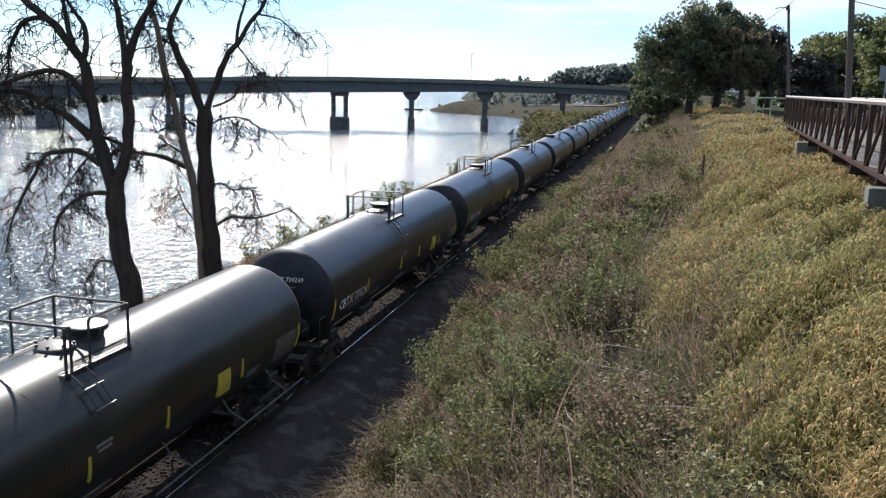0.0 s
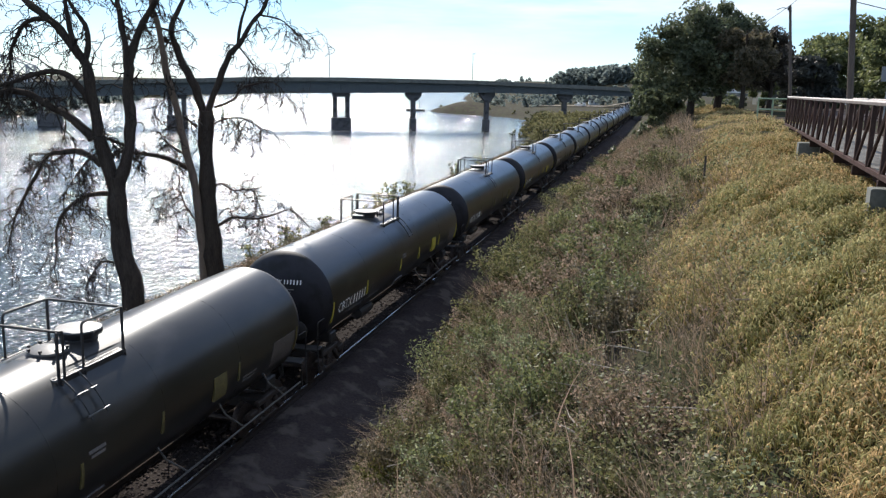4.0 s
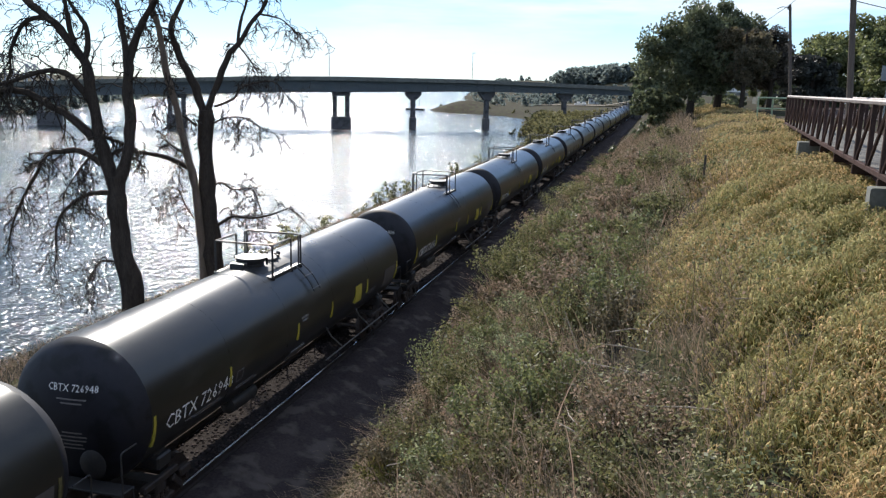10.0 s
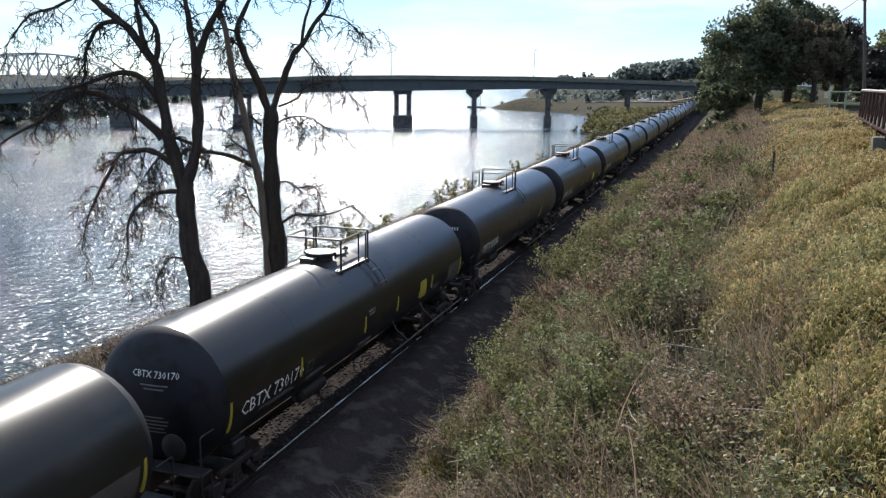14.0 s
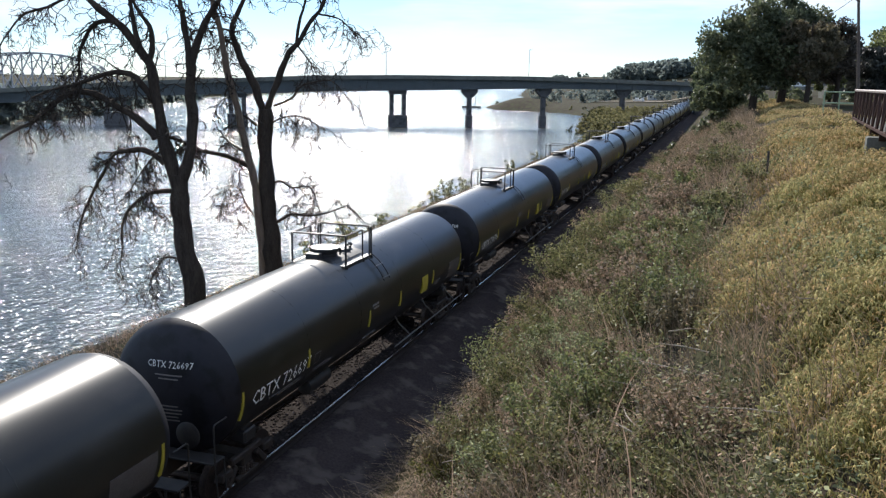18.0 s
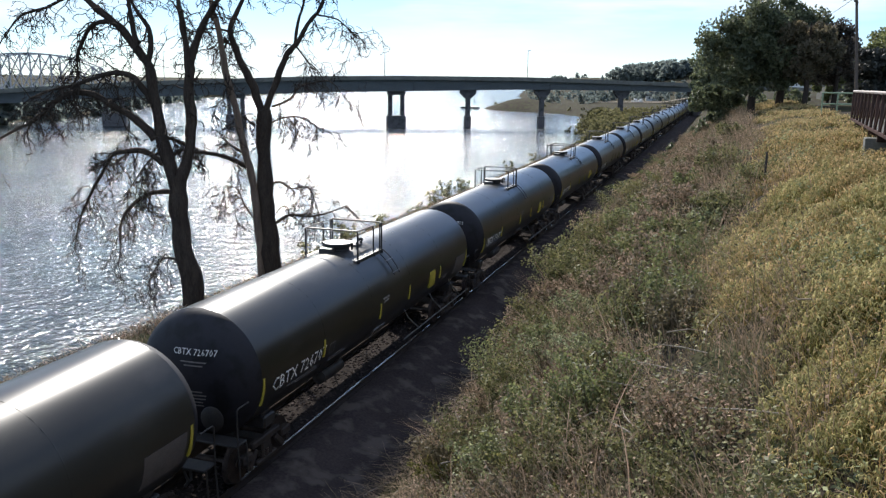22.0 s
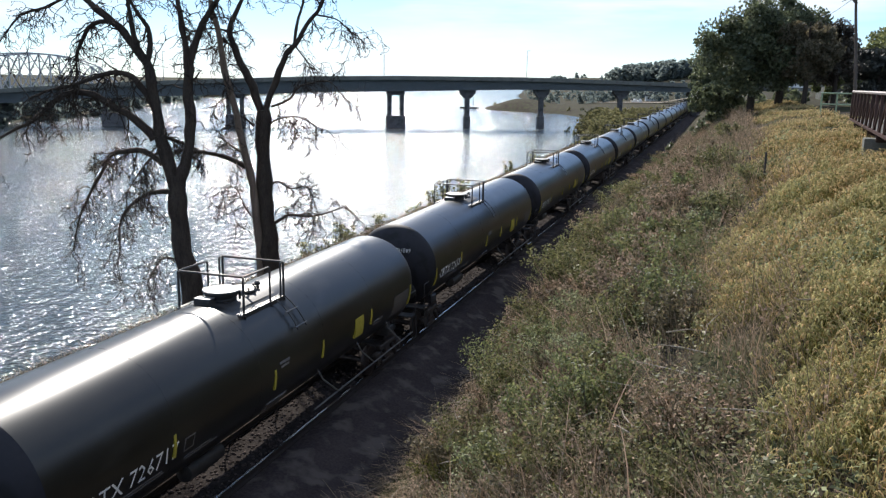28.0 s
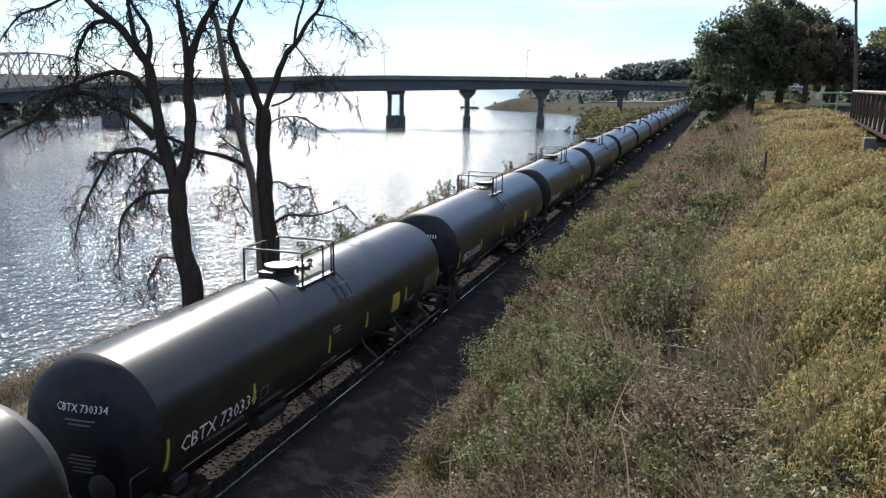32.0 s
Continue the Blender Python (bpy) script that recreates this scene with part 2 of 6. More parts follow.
# Presumed silver paint, also lightened to stand for haze over the far bridge.
M_TRUSS = mat("hazy_pale_truss_paint", (0.46, 0.46, 0.47), (0.36, 0.36, 0.38), rough=0.55, scale=0.4, fine=4, bump=0.03)
M_GIRDER = mat("grey_green_girder_paint", (0.085, 0.098, 0.102), (0.06, 0.072, 0.076), rough=0.6, scale=0.3, fine=4, bump=0.03)
M_RUST = mat("rusty_weathering_steel", (0.075, 0.048, 0.041), (0.045, 0.030, 0.027), rough=0.85, scale=2.5, fine=25, bump=0.2, vary=0.15)
M_RUST_T = mat("pale_rust_rail", (0.24, 0.205, 0.19), (0.15, 0.12, 0.11), rough=0.65, scale=3, bump=0.1)
M_POLE = mat("weathered_pole_wood", (0.16, 0.13, 0.11), (0.09, 0.075, 0.065), rough=0.95, scale=2, fine=20, bump=0.4, stretch=(4, 4, 0.4))
M_BOARD = mat("weathered_grey_boards", (0.23, 0.215, 0.195), (0.15, 0.14, 0.125), rough=0.9, scale=1.5, fine=20, bump=0.3, vary=0.2, stretch=(6, 1, 1))
M_SAND = mat("pale_sand_shore", (0.33, 0.29, 0.245), (0.24, 0.205, 0.17), rough=0.95, scale=0.15, fine=3, bump=0.2, c3=(0.14, 0.125, 0.09), spot=0.6)
M_PAINT_W = mat("white_house_paint", (0.75, 0.75, 0.72), (0.62, 0.62, 0.6), rough=0.6, scale=1.5, bump=0.05)
M_ROOF = mat("dark_shingles", (0.09, 0.085, 0.085), (0.05, 0.05, 0.05), rough=0.9, scale=3, bump=0.2)
M_GLASS = mat("dark_window_glass", (0.02, 0.025, 0.03), (0.03, 0.035, 0.04), rough=0.08, bump=0)
M_GREENRAIL = mat("pale_green_rail_paint", (0.30, 0.38, 0.24), (0.22, 0.28, 0.18), rough=0.6, scale=4, bump=0.05)
M_SIGN = mat("grey_sign_back", (0.24, 0.25, 0.26), (0.18, 0.19, 0.20), rough=0.5, metal=0.3, scale=4, bump=0)
M_WOODY = mat("wet_driftwood", (0.14, 0.10, 0.07), (0.08, 0.06, 0.045), rough=0.9, scale=3, bump=0.3)


# ---- building tools ----
class Geo:
    """Vertices and faces gathered for one mesh."""

    def __init__(self):
        self.v, self.f = [], []

    def add(self, v, f):
        k = len(self.v)
        self.v += [tuple(p) for p in v]
        self.f += [tuple(i + k for i in q) for q in f]
        return self

    def box(self, c, s, bevel=0.0, turn=None):
        bm = bmesh.new()
        bmesh.ops.create_cube(bm, size=1.0)
        bmesh.ops.scale(bm, vec=s, verts=bm.verts)
        if bevel:
            bmesh.ops.bevel(bm, geom=list(bm.edges), offset=bevel, segments=1, affect="EDGES", profile=0.5)
        m = Matrix.Translation(c) @ (turn.to_4x4() if turn else Matrix())
        bm.verts.index_update()
        self.add([m @ q.co for q in bm.verts], [[q.index for q in f.verts] for f in bm.faces])
        bm.free()
        return self

    def path(self, pts, radii, n=8, caps=True):
        """A tube through points; radii: one, or one a point."""
        pts = [Vector(p) for p in pts]
        if not isinstance(radii, (list, tuple)):
            radii = [radii] * len(pts)
        k, side = len(self.v), None
        for i, p in enumerate(pts):
            d = (pts[min(i + 1, len(pts) - 1)] - pts[max(i - 1, 0)]).normalized()
            if side is None:
                side = d.orthogonal().normalized()
            side = (side - d * side.dot(d)).normalized()
            up = d.cross(side)
            for j in range(n):
                a = 2 * math.pi * j / n
                self.v.append(tuple(p + (side * math.cos(a) + up * math.sin(a)) * radii[i]))
        for i in range(len(pts) - 1):
            for j in range(n):
                a, b = k + i * n + j, k + i * n + (j + 1) % n
                self.f.append((a, b, b + n, a + n))
        if caps:
            self.f.append(tuple(k + j for j in range(n - 1, -1, -1)))
            self.f.append(tuple(k + (len(pts) - 1) * n + j for j in range(n)))
        return self

    def lathe(self, profile, n=24, m=None):
        """(radius, height) pairs turned about z, then moved by m."""
        m, k = m or Matrix(), len(self.v)
        for r, z in profile:
            for j in range(n):
                a = 2 * math.pi * j / n
                self.v.append(tuple(m @ Vector((r * math.cos(a), r * math.sin(a), z))))
        for i in range(len(profile) - 1):
            for j in range(n):
                a, b = k + i * n + j, k + i * n + (j + 1) % n
                self.f.append((a, b, b + n, a + n))
        self.f.append(tuple(k + j for j in range(n - 1, -1, -1)))
        self.f.append(tuple(k + (len(profile) - 1) * n + j for j in range(n)))
        return self

    def mesh(self, name, material, sharp=35):
        me = bpy.data.meshes.new(name)
        me.from_pydata(self.v, [], self.f)
        me.materials.append(material)
        if sharp:
            me.shade_smooth()
            me.set_sharp_from_angle(angle=radians(sharp))
        return me


def part(name, geo, material, parent=None, label="", sharp=35):
    data = geo if isinstance(geo, bpy.types.Mesh) else geo.mesh(name, material, sharp)
    ob = new(name, data)
    ob.parent = parent
    return tagged(ob, label)


def thing(name, label, category, group="", kind="", m=None):
    ob = new(name)
    ob.empty_display_size = 0.2
    if m:
        ob.matrix_world = m
    return tagged(ob, label, category, group, kind)


def bulk(name, verts, faces_n, material, parent=None, smooth=False):
    """A large mesh from numpy: verts (k, n, 3), each row one face of n corners."""
    k, n = verts.shape[:2]
    me = bpy.data.meshes.new(name)
    me.vertices.add(k * n)
    me.vertices.foreach_set("co", verts.reshape(-1).astype(np.float32))
    me.loops.add(k * n)
    me.loops.foreach_set("vertex_index", np.arange(k * n, dtype=np.int32))
    me.polygons.add(k)
    me.polygons.foreach_set("loop_start", np.arange(0, k * n, n, dtype=np.int32))
    me.materials.append(material)
    me.update(calc_edges=True)
    ob = new(name, me)
    ob.parent = parent
    return ob


def strips(name, rows, material, parent=None):
    """Many tapered blades: rows (k, m, 2, 3) are m cross edges each; joined as quads, each blade an island."""
    k, m = rows.shape[:2]
    me = bpy.data.meshes.new(name)
    me.vertices.add(k * m * 2)
    me.vertices.foreach_set("co", rows.reshape(-1).astype(np.float32))
    base = (np.arange(k) * m * 2)[:, None, None] + (np.arange(m - 1) * 2)[None, :, None] + np.array([0, 1, 3, 2])[None, None, :]
    q = k * (m - 1)
    me.loops.add(q * 4)
    me.loops.foreach_set("vertex_index", base.reshape(-1).astype(np.int32))
    me.polygons.add(q)
    me.polygons.foreach_set("loop_start", np.arange(0, q * 4, 4, dtype=np.int32))
    me.materials.append(material)
    me.update(calc_edges=True)
    ob = new(name, me)
    ob.parent = parent
    return ob


# ---- ground, river ----
WATER_Z = -4.5


def lerp_table(v, xs, ys):
    return np.interp(v, xs, ys)


def near_shore(y):
    return lerp_table(y, (-400, 0, 60, 110, 150, 200, 247, 301, 336, 360, 384, 405, 430, 520, 800, 1500, 3500), (-13, -13, -13, -13.2, -14, -19, -28.5, -38.5, -44, -56, -90, -103, -100, -112, -180, -330, -760))


def far_shore(y):
    return lerp_table(y, (-400, 170, 220, 300, 470, 700, 1400, 3500), (-150, -166, -185, -226, -300, -352, -520, -980))


def ease(v):
    v = np.clip(v, 0, 1)
    return v * v * (3 - 2 * v)


def bank_shift(y):
    return lerp_table(y, (-200, 25, 60, 100, 400), (0, 0, -0.3, -0.6, -0.6))


def bumps(x, y):
    return (np.sin(x * 1.7 + 0.6 * y) * np.cos(y * 1.3 - 0.4 * x) * 0.10 + np.sin(x * 0.63 + 1.0) * np.sin(y * 0.51) * 0.16 + np.sin(x * 3.9 + y * 2.3) * 0.03)


def ground_z(x, y):
    x, y = np.asarray(x, float), np.asarray(y, float)
    u = x - bank_shift(y)
    right = np.interp(u, (1.6, 2.6, 3.4, 5.0, 8.0, 11.0, 13.0, 14.6, 17.0, 40, 400), (-0.62, -0.85, -0.75, 0.25, 2.7, 5.0, 6.4, 6.95, 7.3, 7.6, 7.6))
    right = np.minimum(right, np.interp(x, (1.6, 3.2, 5.2, 7.5), (-0.62, -0.75, 0.5, 20)))
    rough = bumps(x, y) * ease((u - 3.0) / 3.0) * (1 - ease((u - 17) / 4))
    ns, fs = near_shore(y), far_shore(y)
    left = np.interp(x - ns, (-14, -0.8, 0.2, 1.3, 2.2, 6.0), (-9, -5.4, -4.3, -1.6, -1.02, -0.85))
    left = np.where(x > -3.2, np.maximum(left, -0.62 - 0.1 * np.clip(-x - 1.9, 0, 3)), left)
    far = np.interp(fs - x, (-14, 0, 2, 12, 200, 600), (-9, -4.9, -4.2, -2.6, -1.5, 0))
    z = np.where(x > 1.6, right + rough, np.where(x > (ns + fs) / 2, left + 0.25 * bumps(x, y), far))
    # beyond the road bridge the near shore is a low point, with wooded hills behind
    low = ease((y - 230) / 60)
    flat = np.interp(x - ns, (-14, -1, 2, 14, 60, 160), (-9, -5.3, -4.0, -2.7, -1.5, 0.0)) + 3.6 * np.exp(-((x + 82) / 13) ** 2 - ((y - 402) / 20) ** 2) * ease((x - ns + 1) / 6)
    z = np.where((x > (ns + fs) / 2) & (x < 1.6), z * (1 - low) + flat * low, z)
    hill = ease((y - 560) / 240) * ease((x - ns - 45) / 60) * (11 + 5 * np.sin(x * 0.021 + 1) + 4 * np.sin(y * 0.017))
    return z + np.where(x > (ns + fs) / 2, hill, 0)


def grid_axis(*pieces):
    out = []
    for a, b, step in pieces:
        out.append(np.arange(a, b, step))
    return np.unique(np.concatenate(out))


gx = grid_axis((-3000, -700, 230), (-700, -120, 14), (-120, -20, 4), (-20, 1.0, 0.9), (1.0, 18, 0.34), (18, 40, 2.5), (40, 300, 18), (300, 3001, 180))
gy = grid_axis((-500, -20, 40), (-20, 1, 3), (1, 46, 0.42), (46, 120, 1.6), (120, 520, 7), (520, 1500, 40), (1500, 3600, 210))
X, Y = np.meshgrid(gx, gy)
Z = ground_z(X, Y)
nx, ny = len(gx), len(gy)
ground_mesh = bpy.data.meshes.new("ground")
ground_mesh.vertices.add(nx * ny)
ground_mesh.vertices.foreach_set("co", np.stack([X, Y, Z], -1).reshape(-1).astype(np.float32))
idx = np.arange(nx * ny).reshape(ny, nx)
quads = np.stack([idx[:-1, :-1], idx[:-1, 1:], idx[1:, 1:], idx[1:, :-1]], -1).reshape(-1, 4)
ground_mesh.loops.add(quads.size)
ground_mesh.loops.foreach_set("vertex_index", quads.reshape(-1).astype(np.int32))
ground_mesh.polygons.add(len(quads))
ground_mesh.polygons.foreach_set("loop_start", np.arange(0, quads.size, 4, dtype=np.int32))
ground_mesh.update(calc_edges=True)
ground_mesh.shade_smooth()
ground_mesh.materials.append(M_GROUND)
ground = tagged(new("ground", ground_mesh), "brown soil river bank and embankment", "ground", kind="structure")

river = Geo()
river.add([(-3000, -500, WATER_Z), (60, -500, WATER_Z), (60, 3600, WATER_Z), (-3000, 3600, WATER_Z)], [(0, 1, 2, 3)])
tagged(part("water", river, M_WATER, sharp=0), "wide rippled river glittering in low sun", "river", kind="structure")


def rail_profile():
    return [(-0.07, -0.172), (0.07, -0.172), (0.07, -0.155), (0.012, -0.135), (0.012, -0.045), (0.036, -0.03), (0.036, -0.006), (0.028, 0.0), (-0.028, 0.0), (-0.036, -0.006), (-0.036, -0.03), (-0.012, -0.045), (-0.012, -0.135), (-0.07, -0.155)]


def rail_piece(x):
    g, prof = Geo(), rail_profile()
    n, ys = len(prof), list(range(-60, 921, 20))
    for y in ys:
        g.v += [(x + a, y, b) for a, b in prof]
    for i in range(len(ys) - 1):
        for j in range(n):
            a, b = i * n + j, i * n + (j + 1) % n
            g.f.append((a, a + n, b + n, b))
    return g


track = thing("railway_track", "single railway track on stone ballast beside the river", "track", kind="structure")
for x in (-0.755, 0.755):
    rail = part("rail", rail_piece(x), M_RAILSIDE, track, "rusty steel rail with a polished head")
    part("running_surface", Geo().box((x, 430, 0.0015), (0.06, 980, 0.003)), M_RAIL if x > 0 else M_RAIL_D, rail, "polished running surface" if x > 0 else "running surface darkened to show no glint")
bed = Geo()
for y in range(-60, 921, 10):
    bed.v += [(-3.3, y, -0.80), (-1.75, y, -0.172), (0.80, y, -0.172), (1.1, y, -0.42)]
for i in range(98):
    bed.f += [(i * 4 + j, i * 4 + j + 1, i * 4 + j + 5, i * 4 + j + 4) for j in range(3)]
part("ballast_bed", bed, M_BED, track, "grey-brown crushed stone ballast", sharp=0)
cinder = Geo()
for y in range(-60, 921, 10):
    cinder.v += [(0.84, y, -0.172), (1.38, y, -0.166), (2.0, y, -0.42), (3.0, y, -0.66), (4.0, y, -0.62)]
for i in range(98):
    cinder.f += [(i * 5 + j, i * 5 + j + 1, i * 5 + j + 6, i * 5 + j + 5) for j in range(4)]
part("cinder_shoulder", cinder, M_CINDER, track, "dark brown cinder shoulder", sharp=0)
verge = Geo()
vy = list(range(-40, 93, 4))
for y in vy:
    verge.v += [(x, y, float(ground_z(x, y)) + 0.03) for x in (-11.35 + 0.15 * math.sin(y * 0.7), -9.0, -6.5, -4.4, -3.25)]
for i in range(len(vy) - 1):
    verge.f += [(i * 5 + j, i * 5 + j + 1, i * 5 + j + 6, i * 5 + j + 5) for j in range(4)]
tagged(part("verge", verge, M_VERGE, sharp=0), "tan gravel verge between track and river", "verge", kind="structure")
# ---- the train ----
CAR_L, TANK_R, TANK_Z, HALF = 18.1, 1.503, 2.53, 7.8   # length over couplers, tank radius, axis height, half of the straight shell
FIRST_RING = 22.68 + HALF                               # where the middle of car 0 stands at the start


def travelled(t):
    slip = float(np.interp(t, (0, 3, 6, 9, 14, 18, 21, 25, 29, 32), (-0.15, -0.38, -0.35, -0.15, 0.07, 0.38, 0.78, 0.9, 0.65, 0.28)))
    return 13.739 * t - 0.012547 * t * t + slip


def side_point(y, h, lift=0.006, flip=1):
    """A point on the tank's flank: y along the car, h height along the curve above 2.0 m."""
    a = (h + 2.0 - TANK_Z) / TANK_R
    r = TANK_R + lift
    return (flip * r * math.cos(a), flip * y, TANK_Z + r * math.sin(a))


def head_point(x, z, lift=0.006):
    q = min(0.999, math.hypot(x, z - TANK_Z) / TANK_R)
    return (x, -HALF - 0.68 * math.sqrt(1 - q * q) - lift, z)


def flat_text(s, size):
    """Outlines of the text as vertices and faces, starting at 0, 0."""
    cu = bpy.data.curves.new("letters", "FONT")
    cu.body, cu.size, cu.resolution_u = s, size, 1
    ob = new("letters", cu)
    dg = bpy.context.evaluated_depsgraph_get()
    me = ob.evaluated_get(dg).to_mesh()
    v, f = [tuple(p.co) for p in me.vertices], [tuple(p.vertices) for p in me.polygons]
    ob.evaluated_get(dg).to_mesh_clear()
    bpy.data.objects.remove(ob)
    bpy.data.curves.remove(cu)
    return v, f


def marks(s, size, place, squeeze=0.92):
    g = Geo()
    v, f = flat_text(s, size)
    g.add([place(p[0] * squeeze, p[1]) for p in v], f)
    return g


def patch(y0, y1, h0, h1, lift=0.008, flip=1, n=4, stand=0.0):
    """A thin sheet laid on the tank's flank; stand: how far its lower edge is held off, so that it hangs more upright."""
    g = Geo()
    for back in (0, 1):
        for i in range(n + 1):
            h = h0 + (h1 - h0) * i / n
            lf = (lift + stand * (1 - i / n)) * (1 - back)
            g.v += [side_point(y0, h, lf, flip), side_point(y1, h, lf, flip)]
    k = 2 * (n + 1)
    for i in range(n):
        g.f += [(2 * i, 2 * i + 1, 2 * i + 3, 2 * i + 2)]
    rim = [2 * i for i in range(n + 1)] + [2 * i + 1 for i in range(n, -1, -1)]
    for a, b in zip(rim, rim[1:] + rim[:1]):
        g.f.append((a, a + k, b + k, b))
    return g


def tank_geo():
    prof = []
    for i in range(7):
        a = math.pi / 2 * i / 6
        prof.append((max(0.02, TANK_R * math.sin(a)), -HALF - 0.68 * math.cos(a)))
    body = [(TANK_R, -HALF + 0.02), (TANK_R, -3.9), (TANK_R, 0.0), (TANK_R, 3.9), (TANK_R, HALF - 0.02)]
    full = prof + body + [(r, -z) for r, z in reversed(prof)]
    m = Matrix.Translation((0, 0, TANK_Z)) @ Matrix.Rotation(radians(-90), 4, "X")
    shell = Geo().lathe([(TANK_R, -HALF), *body, (TANK_R, HALF)], 56, m)
    near = Geo().lathe(prof, 48, m)
    far = Geo().lathe([(r, -z) for r, z in reversed(prof)], 48, m)
    return shell, near, far


def arc(y, r, a0, a1, w, n=18, lift=0.012):
    """A raised bead round the tank from angle a0 to a1 (degrees from the +x side)."""
    g = Geo()
    for i in range(n + 1):
        a = radians(a0 + (a1 - a0) * i / n)
        for yy, lf in ((y - w, 0.0), (y - w * 0.5, lift), (y + w * 0.5, lift), (y + w, 0.0)):
            g.v.append(((r + lf) * math.cos(a), yy, TANK_Z + (r + lf) * math.sin(a)))
    for i in range(n):
        g.f += [(i * 4 + j, i * 4 + 4 + j, i * 4 + 5 + j, i * 4 + 1 + j) for j in range(3)]
    return g


def bend(pts, r=0.12, n=4):
    """Round the corners of a polyline."""
    pts = [Vector(p) for p in pts]
    out = [pts[0]]
    for a, b, c in zip(pts, pts[1:], pts[2:]):
        p, q = b + (a - b).normalized() * r, b + (c - b).normalized() * r
        for i in range(n + 1):
            t = i / n
            out.append(p * (1 - t) ** 2 + b * 2 * t * (1 - t) + q * t * t)
    return out + [pts[-1]]


def grating(x0, x1, y0, y1, z):
    g = Geo()
    for y in np.arange(y0, y1 + 0.001, 0.06):
        g.box(((x0 + x1) / 2, y, z), (x1 - x0, 0.018, 0.025))
    for x in (x0, x1, (x0 + x1) / 2):
        g.box((x, (y0 + y1) / 2, z - 0.004), (0.02, y1 - y0, 0.045))
    return g


def tank_car(turned=False):
    car = thing("tank_car", "black cylindrical tank car with top platform on railway track", "tank car", group="tank cars of the train")
    shell, near, far = tank_geo()
    tank = part("tank", shell, M_TANK, car)
    part("tank_head", near, M_HEAD, car, "black domed tank end")
    part("tank_head", far, M_HEAD, car, "black domed tank end")
    py = lambda off: off - HALF
    # weld beads and strap arcs
    for off in (3.1, 6.2, 9.3, 12.4):
        part("weld_seam", arc(py(off), TANK_R, -70, 250, 0.012, 30, 0.005), M_TANK, tank)
    # top fittings; on a turned car the drum stands nearer to the leading end
    way = -1 if turned else 1
    fy = lambda off: way * py(off)
    top = TANK_Z + TANK_R
    dy, hy = (fy(8.56), fy(7.72)) if turned else (fy(8.8), fy(7.95))
    drum = Geo().lathe([(0.34, -0.20), (0.34, 0.0), (0.35, 0.01), (0.35, 0.04), (0.34, 0.05), (0.38, 0.12), (0.415, 0.17), (0.415, 0.19), (0.39, 0.20)], 28, Matrix.Translation((0, dy, top)))
    housing = part("valve_housing", drum, M_STEEL, car, "round black valve housing flaring upwards")
    lid = Geo().lathe([(0.42, 0.0), (0.43, 0.012), (0.42, 0.03), (0.25, 0.042), (0.02, 0.045)], 28, Matrix.Translation((0, dy, top + 0.195)))
    part("lid", lid, M_LID, housing, "dusty grey steel lid")
    part("hinge", Geo().box((-0.42, dy, top + 0.18), (0.12, 0.18, 0.07), 0.015), M_STEEL, housing)
    part("lock_pin", Geo().box((0.41, dy - way * 0.12, top + 0.1), (0.06, 0.05, 0.2), 0.01), M_STEEL, housing)
    part("step_box", Geo().box((-0.12, dy + way * 0.5, top + 0.02), (0.42, 0.24, 0.17), 0.02), M_STEEL, car, "low dark step box with a pale top")
    part("step_tread", Geo().box((-0.12, dy + way * 0.5, top + 0.115), (0.40, 0.23, 0.02), 0.004), M_GRATE, car)
    hatch = Geo().lathe([(0.32, -0.10), (0.32, 0.0), (0.37, 0.01), (0.37, 0.05), (0.31, 0.07), (0.13, 0.10), (0.02, 0.11)], 24, Matrix.Translation((0, hy, top)))
    manway = part("manway", hatch, M_LID, car, "bolted pale manway hatch")
    part("saddle_plate", arc((dy + hy) / 2, TANK_R, 66, 114, 0.95, 14, 0.02), M_STEEL, car, "dark plate under the fittings")
    for k in range(8):
        a = k * math.pi / 4 + 0.3
        part("bolt", Geo().lathe([(0.02, 0), (0.02, 0.08), (0.034, 0.08), (0.034, 0.12)], 6, Matrix.Translation((0.345 * math.cos(a), hy + 0.345 * math.sin(a), top + 0.0))), M_STEEL, manway)
    if turned:
        part("relief_valve", Geo().lathe([(0.05, -0.08), (0.05, 0.08), (0.08, 0.10), (0.08, 0.15), (0.03, 0.19)], 12, Matrix.Translation((0.2, hy + 0.4, top - 0.03))), M_STEEL, car)
    # platform: a short frame at the hatch's end, a long one round the drum, open gaps between them
    zp, y0, y1, ym = 3.84, fy(7.2), fy(8.98), fy(7.82)
    lo, hi = min(y0, y1) - 0.08, max(y0, y1) + 0.05
    for s in (1, -1):
        part("walkway", grating(s * 0.56, s * 0.84, lo, hi, zp), M_GRATE, car, "galvanised grating walkway")
        part("toe_plate", Geo().box((s * 0.855, (lo + hi) / 2, zp - 0.05), (0.02, hi - lo, 0.14), 0.004), M_STEEL, car)
        for y in (y0, ym, y1):
            part("bracket", Geo().box((s * 0.78, y, zp - 0.15), (0.24, 0.03, 0.24), 0.008), M_STEEL, car)
    zt, rr = 4.70, 0.025
    q = way * 0.12
    short_rail = bend([(0.84, y0 + q, zp - 0.1), (0.84, y0 + q, zt - 0.02), (0.84, y0, zt), (-0.84, y0, zt), (-0.84, y0 + q, zt - 0.02), (-0.84, y0 + q, zp - 0.1)], 0.05)
    part("top_rail", Geo().path(short_rail, rr, 6), M_STEEL, car)
